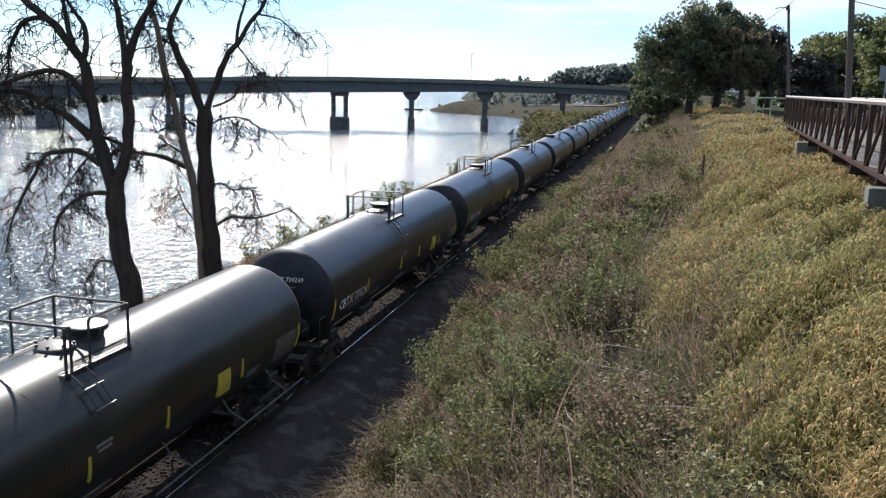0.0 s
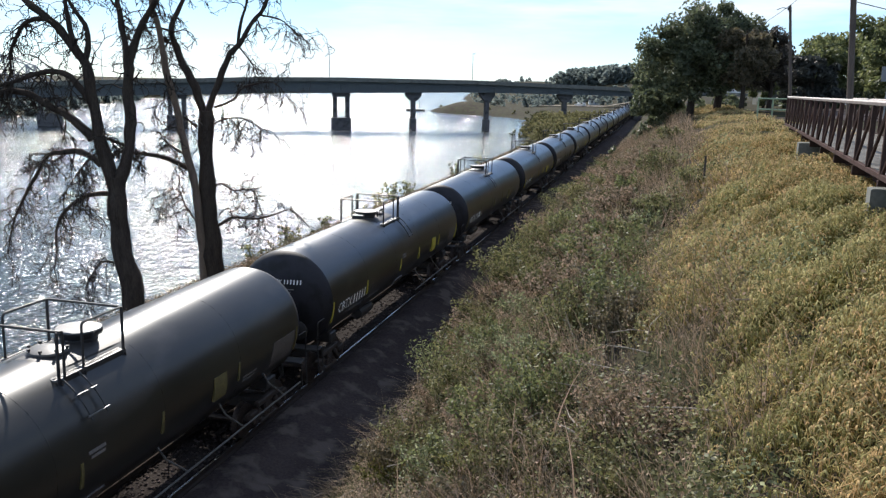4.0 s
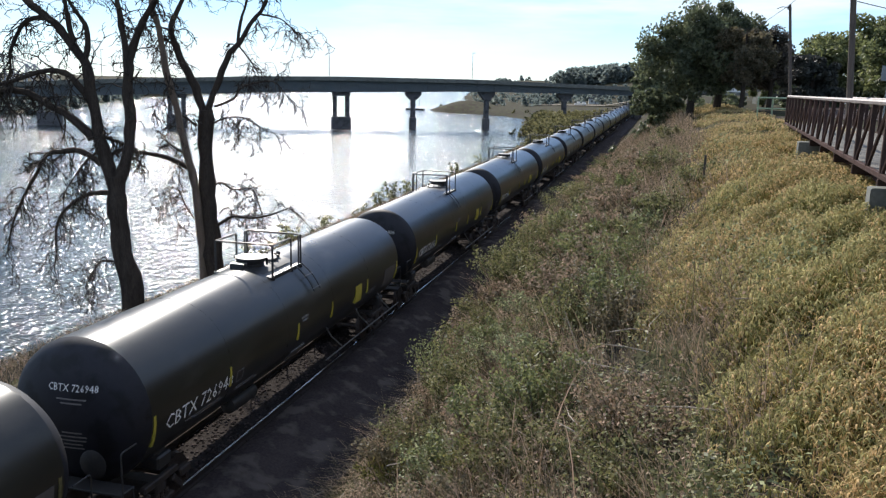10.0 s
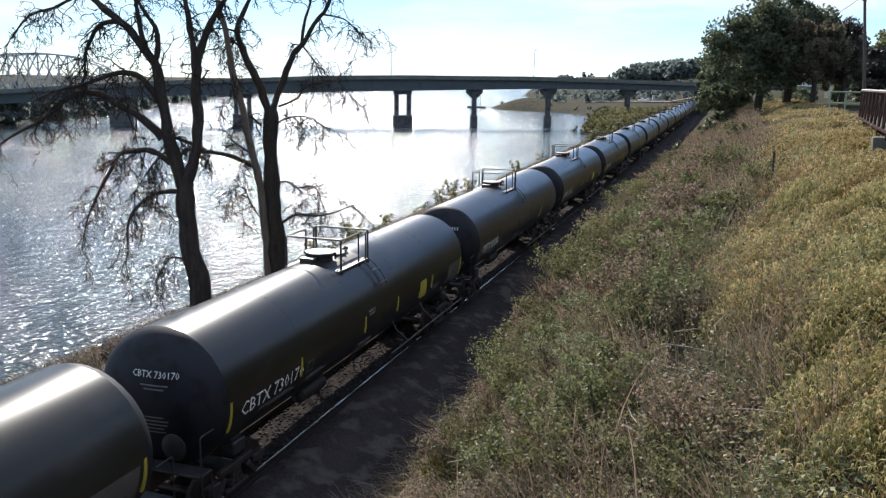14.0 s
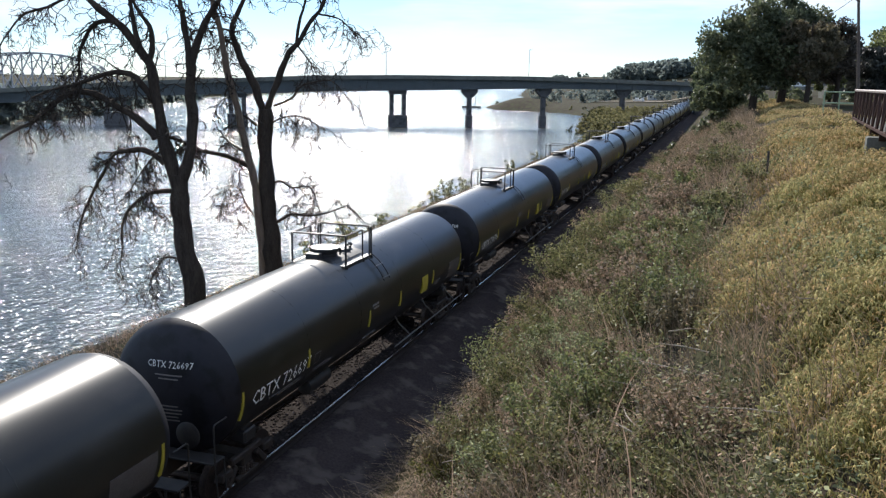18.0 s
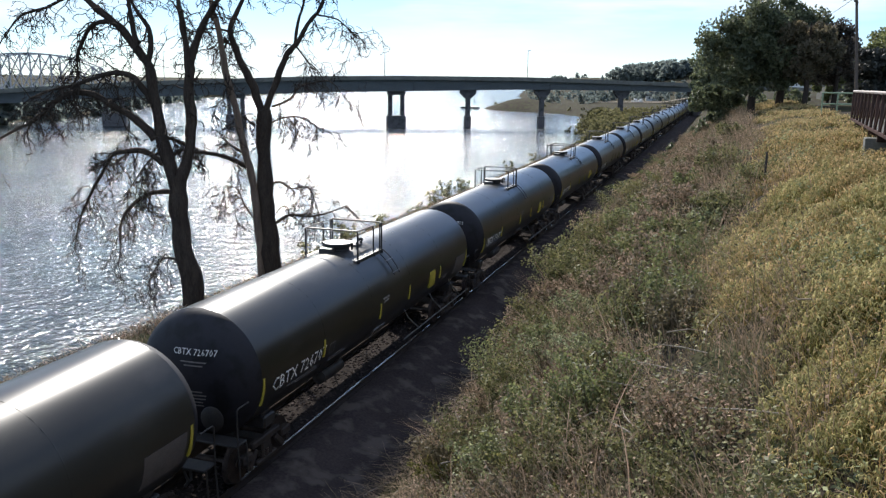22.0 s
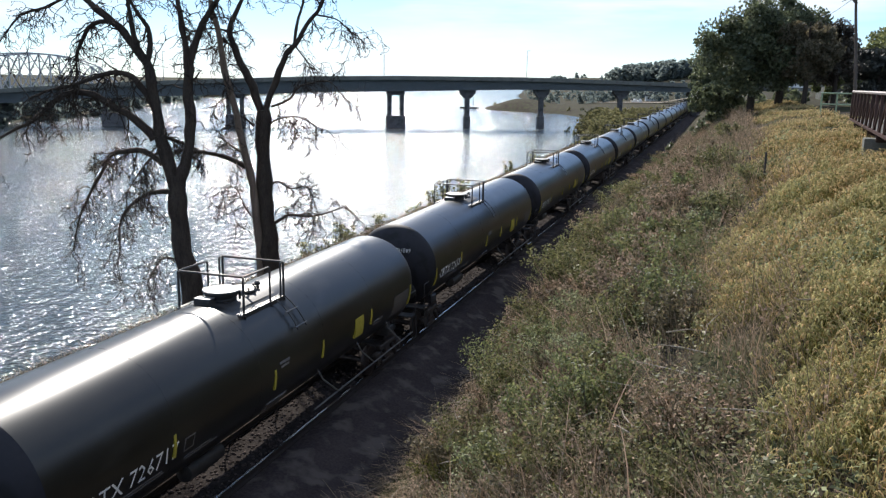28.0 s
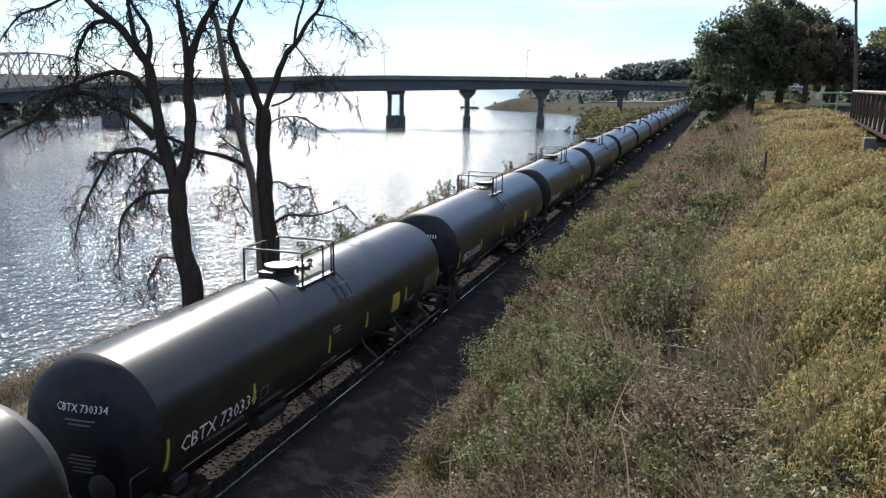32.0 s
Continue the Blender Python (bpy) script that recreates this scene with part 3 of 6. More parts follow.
    long_rail = bend([(0.84, ym, zp - 0.1), (0.84, ym, zt), (0.84, y1, zt), (-0.84, y1, zt), (-0.84, ym, zt), (-0.84, ym, zp - 0.1)], 0.1)
    part("top_rail", Geo().path(long_rail, rr, 6), M_STEEL, car)
    for s in (1, -1):
        for y in (y0 - q * 0.2, y1):
            part("rail_post", Geo().box((s * 0.84, y, (zt + zp) / 2 - 0.1), (0.048, 0.048, zt - zp + 0.2), 0.008), M_STEEL, car)
    # short ladders on both flanks under the gaps
    for s in (1, -1):
        for y in (fy(7.2), fy(7.62)):
            pts = [(s * (TANK_R + 0.09) * math.cos(radians(a)), y, TANK_Z + (TANK_R + 0.09) * math.sin(radians(a))) for a in (56, 48, 40, 32, 24)]
            part("ladder_side", Geo().path(pts, 0.02, 5), M_STEEL, car)
        for a in (42, 27):
            p = (s * (TANK_R + 0.1) * math.cos(radians(a)), TANK_Z + (TANK_R + 0.1) * math.sin(radians(a)))
            part("ladder_rung", Geo().path([(p[0], fy(7.14), p[1]), (p[0], fy(7.7), p[1])], 0.018, 5), M_LID, car)
    # flank markings
    for s in (1, -1):
        for off, h0, h1 in ((0.08, -0.1, 0.55), (3.08, 0.1, 0.56), (6.8, 0.1, 0.56), (9.22, 0.1, 0.56), (12.32, 0.12, 0.56), (15.5, -0.1, 0.55)):
            part("reflector_strip", patch(py(off) - 0.037, py(off) + 0.037, h0, h1, flip=s, stand=0.03), M_YELLOW, car, "yellow reflective strip")
        part("hazard_panel", patch(py(11.18), py(11.73), 0.02, 0.56, flip=s, stand=0.05), M_YELLOW, car, "square yellow panel")
        part("data_panel", patch(py(14.1), py(15.35), -0.2, 0.48, flip=s), M_PANEL, car, "dull brown stencil panel")
        for off, w, h, d in ((1.3, 1.5, -0.10, 0.04), (1.7, 1.2, -0.18, 0.04), (3.5, 0.9, -0.14, 0.04), (3.55, 1.1, -0.22, 0.04), (7.0, 0.45, 0.62, 0.06), (7.05, 0.38, 0.53, 0.05), (12.6, 0.7, 0.05, 0.05), (12.65, 0.6, -0.06, 0.05)):
            part("stencil_line", patch(py(off), py(off + w), h, h + d, 0.005, s, 1), M_DULL, car)
        part("stencil_frame", Geo().add(*frame_patch(py(3.4), py(3.72), 0.05, 0.35, s)), M_DULL, car)
    for z, w in ((TANK_Z + 0.46, 0.62), (TANK_Z + 0.38, 0.45), (TANK_Z - 0.20, 0.42), (TANK_Z - 0.28, 0.60), (TANK_Z - 0.36, 0.56), (TANK_Z - 0.44, 0.40), (TANK_Z - 0.52, 0.44)):
        g = Geo()
        xs = np.linspace(-w / 2, w / 2, 4)
        for x in xs:
            g.v += [head_point(x + 0.2, z), head_point(x + 0.2, z + 0.03)]
        g.f += [(2 * i, 2 * i + 2, 2 * i + 3, 2 * i + 1) for i in range(3)]
        part("head_stencil", g, M_DULL, car)
    # long low hand rails, held off on slanting stays
    for s in (1, -1):
        part("side_handrail", Geo().path([(s * 1.55, py(8.6), 0.95), (s * 1.55, py(15.6), 0.95)], 0.024, 6), M_LID, car, "long pale steel hand rail")
        for off in (9.95, 12.4, 14.6):
            part("stay", Geo().path([(s * 1.55, py(off), 0.95), (s * 1.36, py(off - 0.5), 1.42), (s * 1.22, py(off - 0.6), 1.75)], 0.022, 6), M_LID, car)
    # underframe
    for e in (-1, 1):
        sill = Geo().box((0, e * 7.9, 1.05), (0.42, 2.3, 0.42), 0.03)
        part("stub_sill", sill, M_TRUCK, car)
        saddle = Geo().box((0, e * 6.9, 1.22), (2.3, 0.5, 0.3), 0.04).box((0.8, e * 6.9, 1.45), (0.5, 0.4, 0.35), 0.04).box((-0.8, e * 6.9, 1.45), (0.5, 0.4, 0.35), 0.04)
        part("bolster_saddle", saddle, M_STEEL, car)
        coupler = Geo().box((0, e * 8.95, 0.88), (0.16, 0.6, 0.2), 0.03).box((0.02, e * 9.08, 0.88), (0.3, 0.22, 0.3), 0.05)
        part("coupler", coupler, M_TRUCK, car)
        part("end_platform", Geo().box((0, e * 8.45, 1.30), (2.7, 0.42, 0.05), 0.01), M_STEEL, car)
        for s in (1, -1):
            part("end_step", Geo().path(bend([(s * 1.36, e * 8.3, 1.3), (s * 1.40, e * 8.3, 0.55), (s * 1.40, e * 8.62, 0.55), (s * 1.36, e * 8.62, 1.3)], 0.05), 0.018, 6), M_STEEL, car)
            part("end_handrail", Geo().path(bend([(s * 1.36, e * 8.62, 1.3), (s * 1.36, e * 8.62, 2.15), (s * 1.36, e * 8.15, 2.15)], 0.08), 0.018, 6), M_STEEL, car)
            part("air_hose", Geo().path([(s * 0.35, e * 8.9, 0.95), (s * 0.42, e * 9.0, 0.6), (s * 0.3, e * 9.05, 0.42)], 0.03, 6), M_STEEL, car)
        part("brake_wheel", Geo().lathe([(0.26, -0.02), (0.29, 0), (0.26, 0.02), (0.05, 0.03)], 16, Matrix.Translation((0.75, e * 8.62, 1.85)) @ Matrix.Rotation(radians(90), 4, "X")), M_STEEL, car) if e < 0 else None
        truck = part("truck_bolster", Geo().box((0, e * 6.9, 0.62), (2.1, 0.4, 0.28), 0.04), M_TRUCK, car)
        for s in (1, -1):
            g = Geo()
            # cast side frame: arch bar with bearing ends and a window
            g.box((s * 1.0, e * 6.9, 0.78), (0.14, 1.25, 0.16), 0.03).box((s * 1.0, e * 6.9, 0.27), (0.14, 0.9, 0.12), 0.03)
            for k in (-1, 1):
                g.box((s * 1.0, e * 6.9 + k * 0.86, 0.6), (0.18, 0.42, 0.2), 0.03)
                g.box((s * 1.0, e * 6.9 + k * 0.6, 0.45), (0.13, 0.16, 0.5), 0.03, Euler((k * 0.75, 0, 0)).to_matrix())
            part("side_frame", g, M_TRUCK, truck, "cast steel truck side frame")
            for k in (-0.16, 0, 0.16):
                part("spring", Geo().lathe([(0.07, 0), (0.085, 0.03), (0.07, 0.06), (0.085, 0.09), (0.07, 0.12), (0.085, 0.15), (0.07, 0.18)], 7, Matrix.Translation((s * 1.0, e * 6.9 + k, 0.33))), M_WHEEL, truck)
        for k in (-0.89, 0.89):
            m = Matrix.Rotation(radians(90), 4, "Y")
            axle = part("wheelset_axle", Geo().lathe([(0.075, -1.1), (0.075, -0.8), (0.09, -0.7), (0.08, 0), (0.09, 0.7), (0.075, 0.8), (0.075, 1.1)], 14, m), M_WHEEL, car)
            axle.matrix_basis = pose(0, e * 6.9 + k, 0.457)
            for s in (1, -1):
                w = [(0.10, -0.09), (0.34, 0.0), (0.36, -0.055), (0.485, -0.06), (0.457, -0.02), (0.452, 0.07), (0.36, 0.07), (0.12, 0.06), (0.10, 0.09)]
                part("wheel", Geo().lathe([(r, s * (0.755 + z * 1.0)) for r, z in w], 16, m), M_WHEEL, axle)
    part("brake_reservoir", Geo().lathe([(0.05, -0.7), (0.2, -0.62), (0.22, 0), (0.2, 0.62), (0.05, 0.7)], 16, Matrix.Translation((0.55, py(5.2), 0.92)) @ Matrix.Rotation(radians(90), 4, "X")), M_STEEL, car)
    part("brake_cylinder", Geo().lathe([(0.16, -0.3), (0.17, 0.2), (0.06, 0.25), (0.05, 0.6)], 14, Matrix.Translation((-0.45, py(10.2), 0.95)) @ Matrix.Rotation(radians(90), 4, "X")), M_STEEL, car)
    part("bottom_outlet", Geo().lathe([(0.1, 0), (0.13, 0.1), (0.13, 0.25), (0.25, 0.32), (0.28, 0.5)], 16, Matrix.Translation((0, 0, 0.7))), M_STEEL, car)
    part("brake_pipe", Geo().path([(0.34, py(1.0), 0.98), (0.34, py(14.6), 0.98)], 0.025, 6), M_TRUCK, car)
    for s in (1, -1):
        part("wheel_shield", patch(py(6.7), py(7.6), -0.62, -0.28, 0.03, s, 2), M_PANEL, car)
    return car


def frame_patch(y0, y1, h0, h1, flip, w=0.03):
    v, f = [], []
    for a, b, c, d in ((y0, y1, h0, h0 + w), (y0, y1, h1 - w, h1), (y0, y0 + w, h0 + w, h1 - w), (y1 - w, y1, h0 + w, h1 - w)):
        k = len(v)
        v += [side_point(a, c, 0.005, flip), side_point(b, c, 0.005, flip), side_point(b, d, 0.005, flip), side_point(a, d, 0.005, flip)]
        f.append((k, k + 1, k + 2, k + 3))
    return v, f


def mark_outline(i, size):
    """The car's letters; plain bars stand for digits that cannot be read."""
    if i in CAR_MARKS:
        return flat_text("CBTX " + CAR_MARKS[i], size)
    v, f = flat_text("CBTX", size)
    x = max(p[0] for p in v) + size * 0.32
    for k in range(6):
        n, w = len(v), size * 0.2
        v += [(x, 0, 0), (x + w, 0, 0), (x + w, size * 0.66, 0), (x, size * 0.66, 0)]
        f.append((n, n + 1, n + 2, n + 3))
        x += size * 0.53
    return v, f


CAR_MARKS = {0: "730269", 1: "730304", 2: "730307", 8: "730316", 10: "730170", 12: "726723", 13: "726697", 16: "726707", 18: "726714", 21: "726589", 22: "730374", 4: "730286", 6: "728570", 7: "726948", 9: "726581", 14: "730704", 15: "726708", 17: "730711", 20: "726717", 23: "730334"}
CARS = []
TURNED = (3, 7, 10, 11, 12, 13, 14, 15, 16, 17, 18, 19, 20, 21, 22, 23)
masters = (tank_car(), tank_car(True))
DULLED = {}


def dulled_copy(me):
    """The same sheet in a darker, duller yellow, made once."""
    if me.name not in DULLED:
        DULLED[me.name] = me.copy()
        DULLED[me.name].materials[0] = M_YELLOW_D
    return DULLED[me.name]


for i in range(-2, 55):
    car = copy_thing(masters[1 if i in TURNED or (i > 23 and i % 3) else 0], pose(0, FIRST_RING + CAR_L * i, 0))
    if i in (2, 4, 6, 11, 19):
        for o in car.children_recursive:
            if o.name.split(".")[0] in ("reflector_strip", "hazard_panel"):
                o.data = dulled_copy(o.data)
    if i > 26:
        for o in list(car.children_recursive):
            if o.name.split(".")[0] in ("brake_reservoir", "brake_cylinder", "bottom_outlet", "brake_pipe", "wheel_shield", "air_hose", "stencil_line", "stencil_frame", "head_stencil", "relief_valve", "end_handrail", "spring", "weld_seam", "stay", "toe_plate", "lock_pin", "saddle_plate", "bottom_outlet", "bracket", "end_step", "hinge", "bolt", "step_tread", "ladder_rung", "ladder_side", "brake_wheel", "step_box", "coupler"):
                bpy.data.objects.remove(o)
    elif i >= -1:
        for flip in (1,):
            v, f = mark_outline(i, 0.42)
            part("car_marking", Geo().add([side_point(0.45 - HALF + p[0] * 1.12, p[1] * 1.1 + 0.075, 0.006 + 0.05 * max(0.0, 0.3 - p[1]), flip) for p in v], f), M_WHITE, car, "white stencilled letters")
        v, f = mark_outline(i, 0.2)
        part("car_marking", Geo().add([head_point(-0.32 + p[0] * 0.9, TANK_Z + 0.62 + p[1]) for p in v], f), M_WHITE, car, "white stencilled letters")
        v, f = mark_outline(i, 0.36)
        part("roof_marking", Geo().add([((TANK_R + 0.006) * math.sin(-0.42 + p[1] * -0.0 + -p[1] / TANK_R), 1.3 - HALF + p[0] * 1.0, TANK_Z + (TANK_R + 0.006) * math.cos(-0.42 - p[1] / TANK_R)) for p in v], f), M_DULL, car, "faded letters on top of the tank")
    CARS.append((i, car))
for master in masters:
    for o in [*master.children_recursive, master]:
        bpy.data.objects.remove(o)


def motions():
    """The train rolls towards the viewer, its wheels turning; a van drives over the bridge."""
    walk(van, [(float(t), Matrix.Translation(bridge_at(min(148.0, 21.2 + 15.0 * t), 3.0, deck_z(min(148.0, 21.2 + 15.0 * t)) - 0.72)) @ turn4) for t in range(0, 33)])
    steps = [(k / FPS, -travelled(k / FPS) / 0.457) for k in range(0, 32 * FPS + 1)]
    for i, car in CARS:
        y0 = FIRST_RING + CAR_L * i
        walk(car, [(float(t), pose(0, y0 - travelled(t), 0)) for t in range(0, 33)])
        if -1 <= i <= 27:
            for axle in [o for o in car.children if o.name.startswith("wheelset_axle")]:
                at = axle.location.copy()
                walk(axle, [(t, Matrix.Translation(at) @ Matrix.Rotation(-a, 4, "X")) for t, a in steps])
# ---- road bridge over the river ----
B0, BD = Vector((-76.5, 222.0, 0)), Vector((-0.8733, -0.4872, 0)).normalized()
BN = Vector((0.4872, -0.8733, 0))


def bridge_at(u, off, z):
    p = B0 + BD * u - BN * off
    return Vector((p.x, p.y, z))


def deck_z(u):
    return float(np.interp(u, (-330, -200, -91, -68, -38, 0, 23, 64, 85, 101, 150), (4.5, 7.0, 9.25, 9.7, 10.2, 10.0, 9.5, 7.6, 6.3, 5.0, 2.5)))


def girder_d(u):
    return float(np.interp(u, (-330, -91, -68, -38, 0, 30, 85, 150), (1.4, 1.5, 1.8, 2.4, 3.2, 3.3, 2.7, 2.3)))


bridge = thing("road_bridge", "long grey-green steel girder road bridge with concrete piers over the river", "bridge")


def ribbon(o0, o1, up, down, us):
    """A long bar along the bridge between two offsets; up and down give its top and bottom from the deck's height."""
    g = Geo()
    for u in us:
        z = deck_z(u)
        g.v += [bridge_at(u, o0, z + down(u)), bridge_at(u, o1, z + down(u)), bridge_at(u, o1, z + up(u)), bridge_at(u, o0, z + up(u))]
    g.v = [tuple(p) for p in g.v]
    for i in range(len(us) - 1):
        for j in range(4):
            a, b = i * 4 + j, i * 4 + (j + 1) % 4
            g.f.append((a, b, b + 4, a + 4))
    g.f += [(3, 2, 1, 0), tuple(len(g.v) - 4 + j for j in range(4))]
    return g


us = list(range(-330, 151, 6))
part("deck", ribbon(-0.5, 10.5, lambda u: -0.75, lambda u: -1.1, us), M_CONC, bridge)
for o in (-0.5, 10.2):
    part("parapet", ribbon(o, o + 0.3, lambda u: 0.0, lambda u: -0.75, us), M_CONC, bridge, "pale concrete parapet")
for o in (0.6, 3.6, 6.6, 9.4):
    part("girder", ribbon(o, o + 0.35, lambda u: -1.1, lambda u: -1.1 - girder_d(u), us), M_GIRDER, bridge, "grey-green steel plate girder")
for u in range(-100, 100, 5):
    z = deck_z(u) - 1.1
    p = bridge_at(u, 0.52, z - girder_d(u) / 2)
    part("stiffener", Geo().box(p, (0.12, 0.12, girder_d(u) - 0.1), 0, Matrix.Rotation(math.atan2(BD.y, BD.x), 3, "Z")), M_GIRDER, bridge)
turn = Matrix.Rotation(math.atan2(BD.y, BD.x), 3, "Z")


def frame_pier(u, half):
    zc = deck_z(u) - 1.1 - girder_d(u)
    c = bridge_at(u, 3.0, 0)
    cap = part("pier_cap", Geo().box((c.x, c.y, zc - 0.55), (half * 2 + 1.6, 2.2, 1.1), 0.1, turn), M_PIER, bridge, "concrete pier cap")
    for s in (-1, 1):
        q = c + BD * (s * half)
        part("pier_column", Geo().box((q.x, q.y, (zc - 1.1 - 1.2) / 2), (1.15, 1.6, zc - 1.1 + 1.2), 0.08, turn), M_PIER, cap)
    part("pier_base", Geo().box((c.x, c.y, -4.6), (half * 2 + 1.9, 2.6, 7.0), 0.15, turn), M_PIER, cap)


def hammer_pier(u, base):
    zc = deck_z(u) - 1.1 - girder_d(u)
    c = bridge_at(u, 3.0, 0)
    g = Geo()
    out = [(-2.3, 0), (2.3, 0), (2.3, -0.8), (0.9, -2.3), (-0.9, -2.3), (-2.3, -0.8)]
    for k in (-0.9, 0.9):
        g.v += [tuple(c + BD * x - BN * k + Vector((0, 0, zc + z))) for x, z in out]
    g.f += [(5, 4, 3, 2, 1, 0), (6, 7, 8, 9, 10, 11)] + [(i, (i + 1) % 6, (i + 1) % 6 + 6, i + 6) for i in range(6)]
    cap = part("pier_cap", g, M_PIER, bridge, "flared concrete pier head", sharp=20)
    part("pier_column", Geo().box((c.x, c.y, (zc - 2.2 + base) / 2), (1.25, 1.5, zc - 2.2 - base), 0.1, turn), M_PIER, cap)
    if base < 0:
        part("pier_base", Geo().box((c.x, c.y, -4.0), (1.75, 2.2, 6.0), 0.15, turn), M_PIER, cap)


for u, half in ((75.6, 2.05), (43.9, 1.75), (-0.4, 1.75)):
    frame_pier(u, half)
for u, base in ((-21.2, -2.0), (-43.4, -2.0), (-68.0, -4.0), (-92.0, -4.0), (-118.0, -4.0), (-146.0, -4.0)):
    hammer_pier(u, base)
# through truss over the main channel
knots = list(range(75, 126, 5))


def chord(u):
    return deck_z(u) + float(np.interp(u, (75, 80, 85, 90, 95, 100, 105, 110, 115, 120, 125), (1.6, 4.4, 6.6, 7.9, 8.6, 8.8, 8.6, 8.0, 6.8, 4.6, 1.8)))


for off in (0.2, 9.8):
    for i, u in enumerate(knots):
        a = bridge_at(u, off, deck_z(u) - 0.6)
        b = bridge_at(u, off, chord(u))
        if i:
            part("truss_post", Geo().path([a, b], 0.2, 4), M_TRUSS, bridge)
        if i + 1 < len(knots):
            w = knots[i + 1]
            part("truss_chord", Geo().path([b if i else a, bridge_at(w, off, chord(w))], 0.24, 4), M_TRUSS, bridge)
            c = bridge_at(w, off, deck_z(w) - 0.6)
            part("truss_diagonal", Geo().path([b, c] if i else [bridge_at(w, off, chord(w)), bridge_at(w - 2, off, deck_z(w) - 0.6)], 0.18, 4), M_TRUSS, bridge)
            if i:
                part("truss_diagonal", Geo().path([a, bridge_at(w, off, chord(w))], 0.13, 4), M_TRUSS, bridge)
for u in knots[1:]:
    part("truss_strut", Geo().path([bridge_at(u, 0.2, chord(u)), bridge_at(u, 9.8, chord(u))], 0.14, 4), M_TRUSS, bridge)


def bridge_lamp(u):
    p = bridge_at(u, -0.3, deck_z(u))
    ob = thing("bridge_lamp_post", "tall thin grey lamp post on the bridge parapet", "lamp post", group="lamp posts on the bridge", m=Matrix.Translation(p))
    part("pole", Geo().path([(0, 0, -0.3), (0, 0, 4.5), (0.02, 0, 7.4)], [0.1, 0.08, 0.05], 6), M_SIGN, ob)
    part("lamp_head", Geo().box((0.3, 0.1, 7.42), (0.8, 0.25, 0.12), 0.03), M_SIGN, ob)


for u in (3.3, -37.8, 62.0):
    bridge_lamp(u)


def small_car(name, label, m, paint, tall=0.0):
    ob = thing(name, label, "car", m=m)
    body = Geo().box((0, 0, 0.62), (4.4, 1.75, 0.62), 0.12).box((-0.2, 0, 1.15 + tall / 2), (2.5, 1.55, 0.55 + tall), 0.2)
    part("body", body, paint, ob)
    part("window_band", Geo().box((-0.2, 0, 1.2 + tall / 2), (2.3, 1.58, 0.3), 0.03), M_GLASS, ob)
    for x in (-1.35, 1.35):
        for y in (-0.78, 0.78):
            part("tyre", Geo().lathe([(0.2, -0.1), (0.33, -0.09), (0.33, 0.09), (0.2, 0.1)], 14, Matrix.Translation((x, y, 0.33)) @ Matrix.Rotation(radians(90), 4, "X")), M_STEEL, ob)
    return ob


turn4 = turn.to_4x4()
van = small_car("car", "dark van driving on the bridge deck", Matrix.Translation(bridge_at(21.2, 3.0, deck_z(21.2) - 0.72)) @ turn4, M_STEEL, 0.5)


# ---- leaves, woods and far shores ----
def leaf_cloud(rng, centres, radii, per, size, flat=0.8):
    """Leaf quads scattered through ellipsoid clumps, denser towards their skins."""
    out = []
    for c, r in zip(centres, radii):
        d = rng.normal(size=(per, 3))
        d /= np.linalg.norm(d, axis=1, keepdims=True)
        p = np.array(c) + d * (rng.random((per, 1)) ** 0.4) * np.array(r)
        a = rng.normal(size=(per, 3))
        a /= np.linalg.norm(a, axis=1, keepdims=True)
        b = np.cross(a, rng.normal(size=(per, 3)))
        b /= np.linalg.norm(b, axis=1, keepdims=True)
        s = size * (0.6 + 0.8 * rng.random((per, 1)))
        out.append(np.stack([p - a * s * 0.5, p + b * s * 0.28, p + a * s * 0.5, p - b * s * 0.28], 1))
    return np.concatenate(out)


def leafy_tree(name, label, at, height, width, seed, leaf, clumps=46, per=330, size=0.42, trunk_r=0.28, bare=0.22, lean=0.0):
    rng = np.random.default_rng(seed)
    ob = thing(name, label, "tree", m=Matrix.Translation(at))
    tr = Geo().path([(0, 0, -0.4), (0.1, 0, height * 0.2), (lean * 0.5, 0.1, height * 0.5), (lean, 0, height * 0.86)], [trunk_r * 1.3, trunk_r, trunk_r * 0.7, 0.05], 9)
    part("trunk", tr, M_BARK, ob, "grey-brown bark")
    cs, rs = [], []
    while len(cs) < clumps:
        q = rng.normal(size=3)
        q = q / np.linalg.norm(q) * rng.random() ** 0.45
        h = bare + (1 - bare) * (q[2] * 0.5 + 0.5)
        w = width * 0.5 * (0.62 + 0.38 * math.sin(math.pi * min(1, h * 1.05)))
        c = (q[0] * w + lean * h, q[1] * w, height * (h * 0.93))
        cs.append(c)
        k = 0.55 + 0.7 * rng.random()
        rs.append((width * 0.13 * k, width * 0.13 * k, height * 0.085 * k))
    for k in range(9):
        c = cs[(k * 4) % len(cs)]
        h0 = min(c[2] * 0.7, height * 0.6)
        part("branch", Geo().path([(lean * h0 / height, 0, h0), (c[0] * 0.55, c[1] * 0.55, (h0 + c[2]) / 2 + 0.2), c], [trunk_r * 0.4, trunk_r * 0.25, 0.03], 6), M_BARK, ob)
    bulk("crown", leaf_cloud(rng, cs, rs, per, size), 4, leaf, ob)
    return ob


